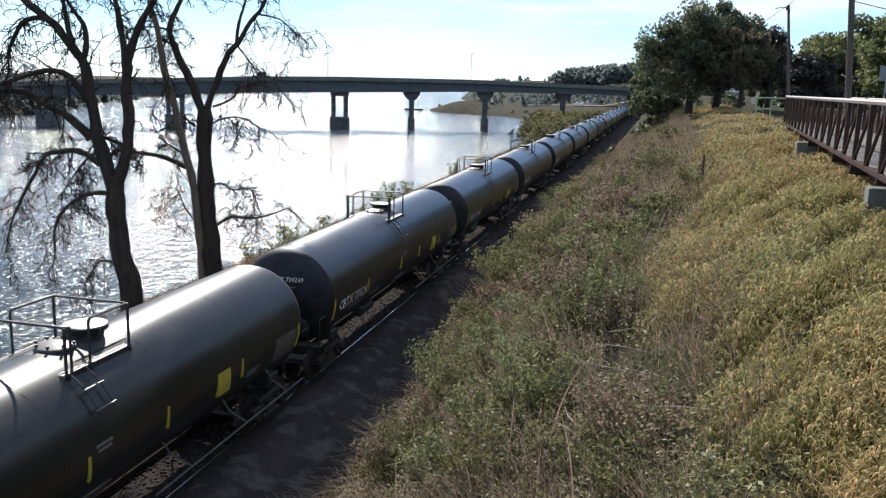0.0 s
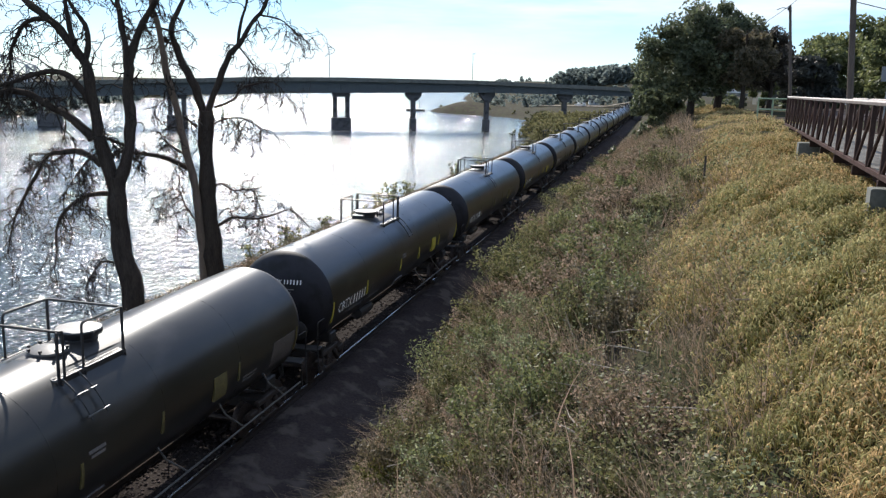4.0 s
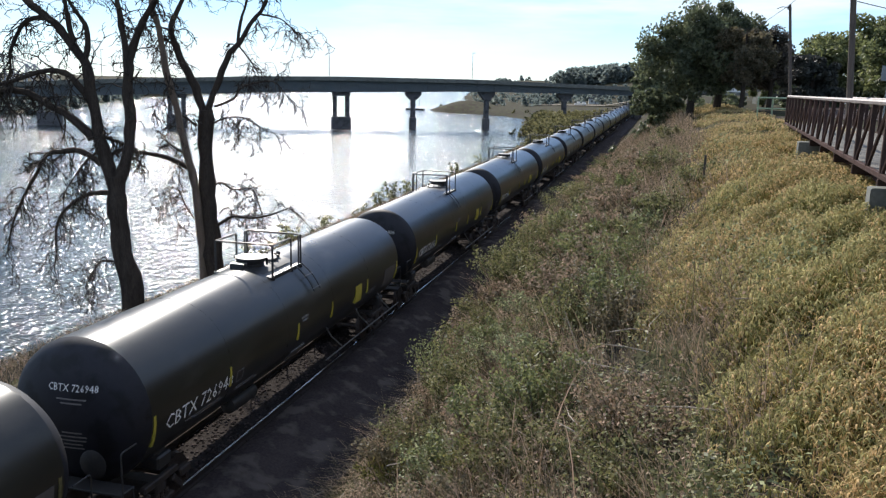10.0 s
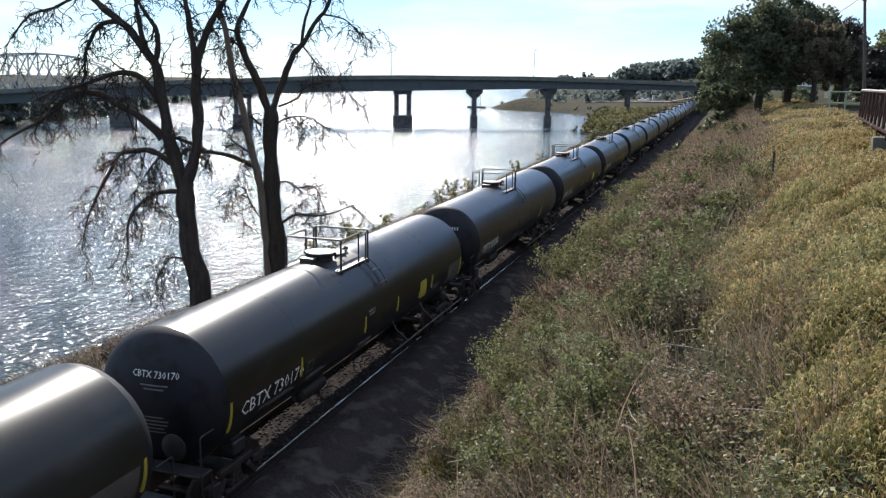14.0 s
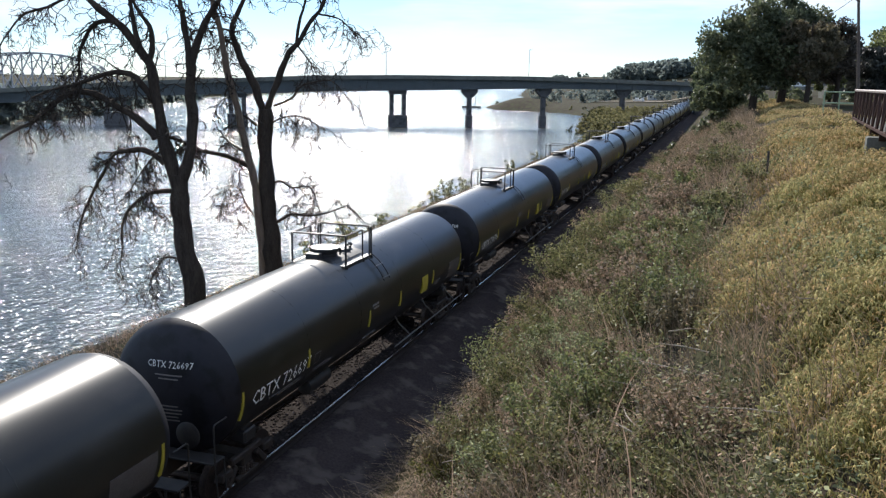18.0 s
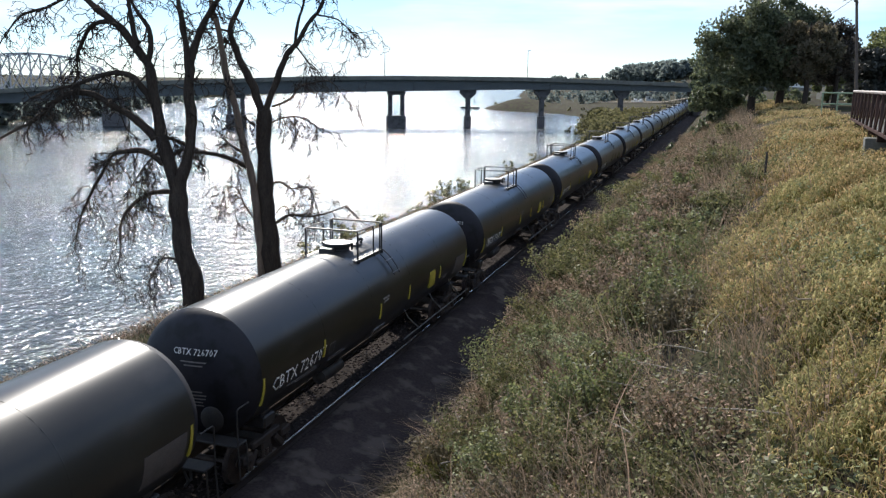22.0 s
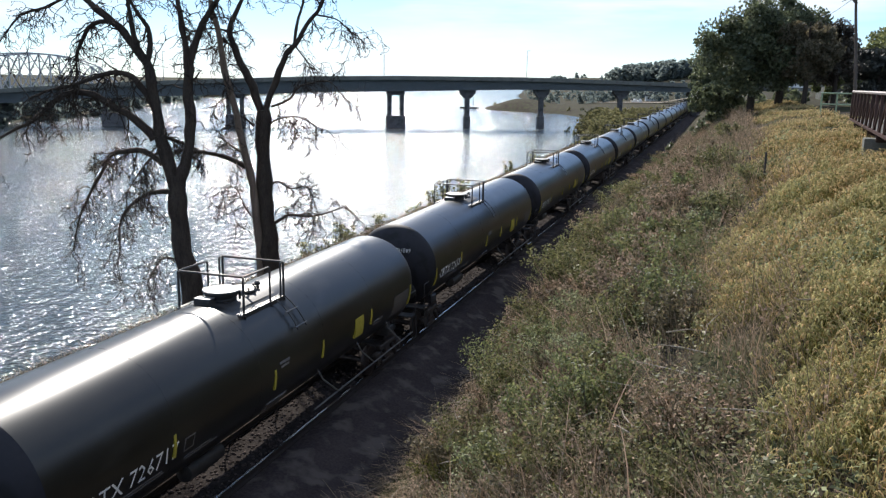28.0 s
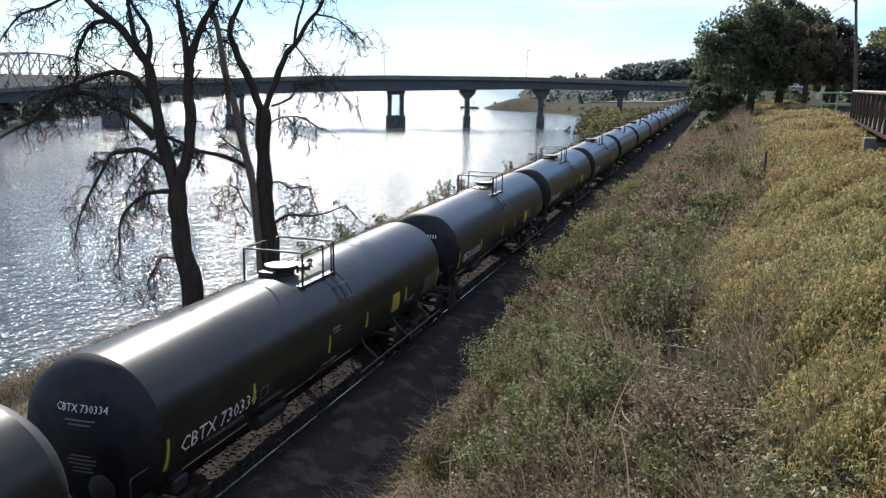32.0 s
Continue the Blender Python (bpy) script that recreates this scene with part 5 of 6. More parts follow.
gable = thing("white_house", "small white gabled house behind the footbridge", "house", m=pose(37.2, 134.0, 6.6, 0, 0, -16))
part("wall", Geo().box((0, 3.0, 1.9), (3.4, 6.0, 4.2)), M_PAINT_W, gable)
part("gable_wall", Geo().add([(-1.7, -0.02, 4.0), (1.7, -0.02, 4.0), (0, -0.02, 5.6), (-1.7, 0.1, 4.0), (1.7, 0.1, 4.0), (0, 0.1, 5.6)], [(0, 1, 2), (5, 4, 3), (0, 3, 4, 1), (1, 4, 5, 2), (2, 5, 3, 0)]), M_PAINT_W, gable)
for s in (-1, 1):
    part("roof", Geo().add([(s * 2.0, -0.4, 3.75), (0, -0.4, 5.72), (0, 6.3, 5.72), (s * 2.0, 6.3, 3.75), (s * 2.0, -0.4, 3.9), (0, -0.4, 5.87), (0, 6.3, 5.87), (s * 2.0, 6.3, 3.9)], [(0, 1, 2, 3), (7, 6, 5, 4), (0, 4, 5, 1), (1, 5, 6, 2), (2, 6, 7, 3), (3, 7, 4, 0)]), M_ROOF, gable)
for x in (-1.0, 0, 1.0):
    w = part("window", Geo().box((x, -0.04, 2.4), (0.5, 0.08, 1.6)), M_GLASS, gable)
    part("window_frame", Geo().box((x, -0.06, 2.4), (0.06, 0.1, 1.6)), M_PAINT_W, w)
shed = thing("low_shed", "low grey building with a flat roof behind the trees", "building", m=pose(27.0, 120.0, 6.8, 0, 0, 5))
part("wall", Geo().box((0, 0, 1.4), (9, 6, 2.8)), M_CONC, shed)
part("roof", Geo().box((0, 0, 2.95), (9.8, 6.8, 0.3), 0.04), M_ROOF, shed)
road = Geo()
for y in (58, 75, 95, 130, 190):
    road.v += [(21.5 + (y - 58) * 0.05, y, float(ground_z(22, y)) + 0.06), (28 + (y - 58) * 0.05, y, float(ground_z(28, y)) + 0.06)]
road.f += [(2 * i, 2 * i + 1, 2 * i + 3, 2 * i + 2) for i in range(4)]
tagged(part("road", road, M_CINDER, sharp=0), "dark grey street behind the trees", "road", kind="structure")


def tree_at(x, y, dz=0.0):
    return (x, y, float(ground_z(x, y)) + dz)


leafy_tree("tree", "large dark green broadleaf tree beside the railway", tree_at(12.9, 80), 10.5, 9.4, 21, M_LEAF, 104, 270, 0.31, 0.3, 0.16, -0.3)
leafy_tree("tree", "tall dark green broadleaf tree on the embankment", tree_at(15.4, 83), 10.6, 7.8, 22, M_LEAF, 80, 260, 0.31, 0.3, 0.22, 0.2)
leafy_tree("tree", "bronze-green tree with thinning leaves on the embankment", tree_at(17.0, 77), 8.2, 5.4, 23, M_LEAF_B, 60, 200, 0.29, 0.2, 0.28)
leafy_tree("tree", "dark bronze tree with thinning crown beside the pale green fence", tree_at(19.9, 83), 8.3, 5.8, 24, M_LEAF_D, 52, 190, 0.29, 0.2, 0.25)
leafy_tree("tree", "low dark green tree leaning over the railway", tree_at(10.2, 88), 7.6, 5.4, 25, M_LEAF, 30, 180, 0.38, 0.16, 0.02)
leafy_tree("tree", "dark evergreen tree behind the footbridge", tree_at(24.2, 88), 5.9, 6.0, 26, M_EVERGREEN, 60, 240, 0.38, 0.2, 0.02)
leafy_tree("tree", "yellow-green willow behind the fence", tree_at(20.8, 96), 4.6, 3.2, 27, M_LEAF_Y, 20, 240, 0.36, 0.14, 0.03)
leafy_tree("tree", "light green street tree behind the poles", tree_at(28.6, 108), 8.6, 11.6, 28, M_LEAF_Y, 84, 190, 0.5, 0.25, 0.12)
leafy_tree("tree", "mid green street tree beyond the footbridge", tree_at(36.0, 112), 12.5, 12.5, 29, M_LEAF_Y, 84, 190, 0.55, 0.3, 0.12)
leafy_tree("tree", "tall green tree beyond the road sign", tree_at(34.0, 96), 10.5, 9.0, 30, M_LEAF_Y, 70, 190, 0.5, 0.3, 0.15)
leafy_tree("tree", "rounded green tree far down the street", tree_at(24.9, 140), 8.5, 9.0, 31, M_LEAF_Y, 36, 240, 0.6, 0.25, 0.1)
leafy_tree("tree", "dark green tree beyond the railway bend", tree_at(11.0, 130), 9.5, 8.5, 32, M_LEAF, 36, 240, 0.55, 0.25, 0.04)
leafy_tree("tree", "dark tree where the bridge meets the town", tree_at(8.1, 175), 11.0, 10.0, 33, M_LEAF, 36, 220, 0.7, 0.25, 0.04)

# saplings along the river's edge
rs = np.random.default_rng(40)
for x, y, h, label in ((-12.2, 44.5, 1.3, "small leafy sapling on the river edge"), (-12.2, 48.0, 1.9, "leafy shrub on the river edge"), (-12.3, 50.5, 2.1, "leafy shrub on the river edge"), (-12.4, 55.5, 1.7, "small leafy sapling on the river edge"), (-12.5, 64.0, 1.9, "dense green shrub on the river edge"), (-12.4, 67.5, 2.3, "dense green shrub on the river edge"), (-12.2, 71.0, 2.3, "dense green shrub on the river edge"), (-12.3, 75.0, 2.2, "dense green shrub on the river edge"), (-12.6, 96.0, 2.6, "dense green shrub on the river edge"), (-13.2, 112.0, 2.4, "leafy shrub on the river edge")):
    z = float(ground_z(x, y)) - 0.1
    h = h * 0.82 + (-0.9 - z) * 0.5
    ob = thing("shrub", label, "shrub", group="shrubs on the river edge", m=pose(x, y, z))
    stems, tips = Geo(), []
    for k in range(9):
        tip = Vector((rs.normal() * 0.45, rs.normal() * 0.45, h * (0.65 + 0.4 * rs.random())))
        stems.path([(rs.normal() * 0.05, rs.normal() * 0.05, 0), (tip.x * 0.4, tip.y * 0.4, tip.z * 0.55), tip], [0.02, 0.014, 0.006], 4, False)
        tips += [tuple(tip), tuple(tip * 0.82 + Vector((0.05, 0, 0))), tuple(tip * 0.65)]
    tagged(part("stem", stems, M_TWIG, ob, sharp=0), kind="stuff")
    bulk("foliage", leaf_cloud(rs, tips, [(0.22, 0.22, 0.24)] * len(tips), 16, 0.19), 4, M_WEED, ob)

# ---- weeds and grass on the embankment ----
def scatter(rng, n, x0, x1, y0, y1, power=1.6):
    """Random spots, denser towards the viewer."""
    x = x0 + (x1 - x0) * rng.random(n)
    y = y0 + (y1 - y0) * rng.random(n) ** power
    return x + bank_shift(y), y


def patchy(x, y, s, seed):
    """Smooth pattern from 0 to 1 with patches about 1/s metres across."""
    a = np.sin(x * s * 2.1 + seed) * np.cos(y * s * 1.7 - seed * 2) + np.sin((x + y) * s * 1.1 + seed * 3) * 0.8 + np.sin(x * s * 4.3 - y * s * 3.1 + seed) * 0.4
    return np.clip(0.5 + a * 0.28, 0, 1)


def blades(name, rng, x, y, height, width, lean, droop, material, label, widths=(1.0, 0.8, 0.5, 0.12), wind=(-0.25, -0.2), sink=0.05):
    """Grass: each blade a bent tapering strip."""
    n, m = len(x), len(widths)
    z = ground_z(x, y) - sink
    az = rng.random(n) * 2 * math.pi
    h = height * (0.55 + 0.75 * rng.random(n))
    out = lean * (0.3 + rng.random(n))
    dx, dy = np.cos(az) * out + wind[0] * lean, np.sin(az) * out + wind[1] * lean
    wz = rng.random(n) * math.pi
    px_, py_ = np.cos(wz) * width * 0.5, np.sin(wz) * width * 0.5
    grow = 1 + y * 0.022
    rows = np.zeros((n, m, 2, 3))
    for k, w in enumerate(widths):
        t = k / (m - 1)
        cx = x + dx * h * (t ** 1.7) * (1 + droop * t)
        cy = y + dy * h * (t ** 1.7) * (1 + droop * t)
        cz = z + h * (t - droop * 0.55 * t ** 3)
        rows[:, k, 0] = np.stack([cx - px_ * w * grow, cy - py_ * w * grow, cz], 1)
        rows[:, k, 1] = np.stack([cx + px_ * w * grow, cy + py_ * w * grow, cz], 1)
    return tagged(strips(name, rows, material), label, "grass", kind="stuff")


def leaves(name, rng, x, y, zlow, zhigh, size, material, label, flat=0.5):
    """Loose broad leaves held between two heights over the ground."""
    n = len(x)
    z = ground_z(x, y) + zlow + (zhigh - zlow) * rng.random(n)
    p = np.stack([x, y, z], 1)
    a = rng.normal(size=(n, 3)) * np.array([1, 1, flat])
    a /= np.linalg.norm(a, axis=1, keepdims=True)
    b = np.cross(a, rng.normal(size=(n, 3)) * np.array([0.5, 0.5, 1]))
    b /= np.linalg.norm(b, axis=1, keepdims=True) + 1e-9
    s = (size * (0.5 + rng.random(n)) * (1 + y * 0.018))[:, None]
    q = np.stack([p - a * s * 0.5, p + b * s * 0.26, p + a * s * 0.5, p - b * s * 0.26], 1)
    return tagged(bulk(name, q, 4, material), label, "weeds", kind="stuff")


def lumps(x, y):
    """Tufts: 0 in the hollows to 1 on the tops, about half a metre to two metres across."""
    v = np.sin(x * 7.3 - y * 3.7) * np.sin(y * 6.1 + x * 2.9) * 0.35 + np.sin(x * 5.1 + 1.3 * np.sin(y * 2.3)) * np.sin(y * 4.3 + 1.7 * np.sin(x * 1.9)) * 0.5 + np.sin(x * 2.2 - y * 1.4 + 2) * np.sin(y * 2.0 + x * 0.8) * 0.6
    return np.clip(0.5 + 0.7 * v, 0, 1)


g = np.random.default_rng(77)


def edge_at(y):
    return np.interp(y, (0, 14, 21, 26, 37, 42, 54, 70, 100), (11.3, 11.7, 11.1, 11.9, 12.1, 12.5, 13.7, 14.1, 14.3))




def golden_share(x, y):
    return ease((x - bank_shift(y) - edge_at(y) + 0.9 + 2.0 * (patchy(x, y, 0.35, 1.0) - 0.5)) / 1.5)


def green_share(x, y):
    return 0.2 + 0.5 * ease((patchy(x, y, 0.28, 4.0) - 0.46) / 0.2) * ease((30 - y) / 14)


def tufts(name, rng, cx, cy, per, radius, height, width, material, label, ts=(0, 0.4, 0.74, 0.87, 1.0), widths=(0.9, 0.8, 0.5, 1.9, 0.3), spread=0.75, droop=0.75, wind=(0.10, -0.16)):
    """Grass in bunches: stems fan out of each bunch and nod at their heads."""
    k = len(cx)
    n = k * per
    x0, y0, h0 = np.repeat(cx, per), np.repeat(cy, per), np.repeat(height, per)
    az = rng.random(n) * 2 * math.pi
    q = np.sqrt(rng.random(n))
    grow = 1 + y0 * 0.022
    bx, by = x0 + np.cos(az) * q * radius * 0.5 * grow, y0 + np.sin(az) * q * radius * 0.5 * grow
    z = ground_z(bx, by) - 0.04
    h = h0 * (0.6 + 0.5 * rng.random(n)) * (1.12 - 0.3 * q)
    dx, dy = np.cos(az) * spread * q + wind[0] + rng.normal(size=n) * 0.12, np.sin(az) * spread * q + wind[1] + rng.normal(size=n) * 0.12
    wz = rng.random(n) * math.pi
    px_, py_ = np.cos(wz) * width * 0.5 * grow, np.sin(wz) * width * 0.5 * grow
    rows = np.zeros((n, len(ts), 2, 3))
    for i, (t, w) in enumerate(zip(ts, widths)):
        bx2 = bx + dx * h * (t ** 1.8) * (1 + 0.35 * t)
        by2 = by + dy * h * (t ** 1.8) * (1 + 0.35 * t)
        bz = z + h * (t - droop * 0.5 * t ** 4)
        rows[:, i, 0] = np.stack([bx2 - px_ * w, by2 - py_ * w, bz], 1)
        rows[:, i, 1] = np.stack([bx2 + px_ * w, by2 + py_ * w, bz], 1)
    return tagged(strips(name, rows, material), label, "grass", kind="stuff")


def canopy(x, y):
    """Height of the grass: soft mounds one to two metres across."""
    return 0.12 + 0.52 * lumps(x * 0.62 + 4, y * 0.62) + 0.10 * lumps(x * 1.5, y * 1.5)


HOLLOWS = ((11.4, 15.9, 0.5), (11.9, 15.1, 0.45), (12.5, 10.9, 0.35), (12.0, 7.6, 0.28), (11.5, 8.8, 0.32), (12.5, 8.3, 0.22), (12.9, 20.0, 0.45), (12.2, 26.0, 0.5))
LUSH = ((13.6, 15.4, 0.9), (12.1, 12.9, 0.7), (11.2, 14.0, 0.7), (11.7, 7.5, 0.5), (10.9, 14.0, 0.6), (12.4, 23.0, 1.2), (13.2, 11.5, 0.7), (11.7, 7.9, 0.9), (12.6, 14.6, 1.0), (13.6, 18.0, 1.2), (12.0, 33.0, 0.8))


def spots(x, y, table):
    """1 in the middle of the listed round spots, falling to 0 outside them."""
    out = np.zeros(len(x))
    for cx, cy, r in table:
        out = np.maximum(out, np.exp(-(((x - cx) / r) ** 2 + ((y - cy) / (r * 1.4)) ** 2)))
    return out


# golden foxtail grass and light green grass on the upper slope, in bunches with a skin of nodding heads
def grass_field(n, y0, y1, power, per, wide, heads, least=0.12):
    x, y = scatter(g, n, 9.0, 17.5, y0, y1, power)
    keep = (g.random(n) < golden_share(x, y) * (least + (1 - least) * ease(lumps(x * 0.62 + 4, y * 0.62) * 1.5))) & (x - bank_shift(y) < 13.6 + (y - y0) * 0.16 + 2.5)
    keep &= g.random(n) > 1.15 * spots(x, y, HOLLOWS)
    x, y = x[keep], y[keep]
    green = g.random(len(x)) < np.maximum(green_share(x, y), 0.85 * spots(x, y, LUSH))
    tall = canopy(x, y) * (0.8 + 0.4 * g.random(len(x))) * (1 - 0.35 * ease((x - bank_shift(y) - 13.2) / 1.5)) * (1 - 0.45 * ease((y - 34) / 16))
    ts, ws = (0, 0.45, 0.8, 1.0), (1.0, 1.0, 0.7, 0.15)
    tufts("golden_grass", g, x[~green], y[~green], per, 0.24, tall[~green], wide, M_GOLD, "dense golden dry foxtail grass on the slope", ts, ws)
    tufts("green_grass", g, x[green], y[green], per, 0.24, tall[green], wide * 1.1, M_LIME, "light green grass patches on the slope", ts, ws)
    for bunch, material, label in ((~green, M_HEADS, "pale nodding foxtail seed heads over the grass"), (green, M_HEADS_G, "pale green nodding foxtail seed heads")):
        if not heads or not bunch.any():
            continue
        hx, hy = np.repeat(x[bunch], heads), np.repeat(y[bunch], heads)
        hx, hy = hx + g.normal(size=len(hx)) * 0.15, hy + g.normal(size=len(hx)) * 0.15
        m = len(hx)
        z = ground_z(hx, hy) + canopy(hx, hy) * (0.5 + 0.5 * g.random(m)) * (1 - 0.35 * ease((hx - bank_shift(hy) - 13.2) / 1.5)) * (1 - 0.45 * ease((hy - 34) / 16))
        az = g.normal(size=m) * 1.1 - 0.5
        s = (0.036 + 0.045 * g.random(m)) * (1 + hy * 0.014)
        w = (0.0085 + 0.004 * g.random(m)) * (1 + hy * 0.03)
        rows = np.zeros((m, 5, 2, 3))
        for i, (a, c, k) in enumerate(((-0.1, -0.6, 0.25), (0.1, 0.25, 0.7), (0.45, 0.55, 1.1), (0.85, 0.35, 1.1), (1.1, -0.05, 0.35))):
            cx, cy, cz = hx + np.cos(az) * s * a, hy + np.sin(az) * s * a, z + s * c
            ox, oy = -np.sin(az) * w * 0.5 * k, np.cos(az) * w * 0.5 * k
            rows[:, i, 0] = np.stack([cx - ox, cy - oy, cz], 1)
            rows[:, i, 1] = np.stack([cx + ox, cy + oy, cz + 0.6 * w * k], 1)
        tagged(strips("foxtail_heads", rows, material), label, "grass", kind="stuff")


grass_field(17000, 6.0, 26.0, 1.25, 9, 0.0095, 11, 0.05)
grass_field(12000, 26.0, 100.0, 1.5, 7, 0.015, 3, 0.6)
grass_field(1300, -9.0, 6.0, 1.0, 6, 0.02, 0)
# short matted undergrowth everywhere
x, y = scatter(g, 16000, 3.9, 17.5, 6.0, 90, 1.8)
blades("dry_thatch", g, x, y, 0.2, 0.02, 0.9, 0.5, M_DRY, "matted dead grass close to the soil", widths=(1.0, 0.8, 0.3))


def brush_share(x, y):
    return 1 - 0.9 * golden_share(x, y)


# grey dead stalks and brush in the middle of the slope
x, y = scatter(g, 80000, 3.6, 13.0, 7.0, 110, 1.9)
keep = g.random(len(x)) < (0.02 + 1.1 * lumps(x * 0.6, y * 0.6) ** 1.7) * brush_share(x, y) * (x > 3.6 + 0.4 * np.sin(y * 0.9) + 1.1 * ease((27 - y) / 6))
x, y = x[keep], y[keep]
blades("dead_brush", g, x, y, (0.35 + 0.85 * lumps(x * 0.6, y * 0.6)) * (1 + 0.5 * ease((y - 22) / 15) * ease((60 - y) / 12) * ease((9.5 - x + bank_shift(y)) / 2)), 0.0095, 0.5, 0.25, M_DRY, "tangled grey-brown dead weed stalks", widths=(1.0, 0.8, 0.6, 0.3))
# dry leaves and seed heads of the dead weeds
x, y = scatter(g, 125000, 3.7, 13.0, 7.0, 120, 2.0)
keep = g.random(len(x)) < (0.01 + 1.1 * lumps(x * 0.6, y * 0.6) ** 1.8) * brush_share(x, y) * (x > 3.6 + 0.4 * np.sin(y * 0.9) + 1.1 * ease((27 - y) / 6))
x, y = x[keep], y[keep]
top = (0.25 + 0.8 * lumps(x * 0.6, y * 0.6)) * (1 + 0.5 * ease((y - 22) / 15) * ease((60 - y) / 12) * ease((9.5 - x + bank_shift(y)) / 2))
leaves("dead_seed_heads", g, x, y, 0.1, top, 0.045, M_DRY, "dry grey-brown leaves among dead weeds", 1.0)
# green weeds among them
x, y = scatter(g, 150000, 3.8, 11.5, 7.0, 80, 1.8)
keep = g.random(len(x)) < ease((patchy(x, y, 0.55, 13.0) - 0.26) / 0.3) * (0.03 + 1.1 * lumps(x * 0.8 + 3, y * 0.8) ** 1.8) * brush_share(x, y) * (x > 3.8 + 1.0 * ease((27 - y) / 6))
x, y = x[keep], y[keep]
top = 0.2 + 0.75 * lumps(x * 0.8 + 3, y * 0.8)
leaves("green_weeds", g, x, y, 0.05, top, 0.054, M_WEED, "green leafy weeds on the slope")
x, y = scatter(g, 50000, 4.8, 13.5, 7.0, 40, 1.5)
keep = g.random(len(x)) < ease((patchy(x, y, 0.45, 21.0) - 0.52) / 0.2) * (0.1 + 0.9 * lumps(x, y))
x, y = x[keep], y[keep]
leaves("pale_weeds", g, x, y, 0.2, 0.25 + 0.55 * lumps(x, y), 0.055, M_WEED_P, "pale silvery-green weed leaves on the slope")


def weed_clump(label, x, y, r, h, leaf, n, size=0.085, stalks=26):
    h *= 1 - 0.5 * float(ease((y - 50) / 14))
    z = float(ground_z(x, y))
    ob = thing("weed_bush", label, "bush", group="weed bushes on the slope", m=pose(x, y, z))
    stems, cs = Geo(), []
    for k in range(stalks):
        a, q = g.random() * 2 * math.pi, r * math.sqrt(g.random())
        tip = Vector((q * math.cos(a) * 1.15, q * math.sin(a) * 1.15, h * (0.55 + 0.5 * g.random()) * (1 - 0.35 * (q / r) ** 2)))
        stems.path([(q * math.cos(a) * 0.6, q * math.sin(a) * 0.6, -0.1), (tip.x * 0.85, tip.y * 0.85, tip.z * 0.6), tip], [0.012, 0.009, 0.004], 3, False)
        cs += [tuple(tip * f) for f in (1.0, 0.86, 0.7, 0.5)]
    tagged(part("stem", stems, M_DRY, ob, sharp=0), kind="stuff")
    bulk("foliage", leaf_cloud(g, cs, [(0.16 * r, 0.16 * r, 0.13 * h)] * len(cs), max(5, int(n * (1.1 if y < 22 else 0.85)) // len(cs)), size * (0.74 if y < 22 else 0.98)), 4, leaf, ob)


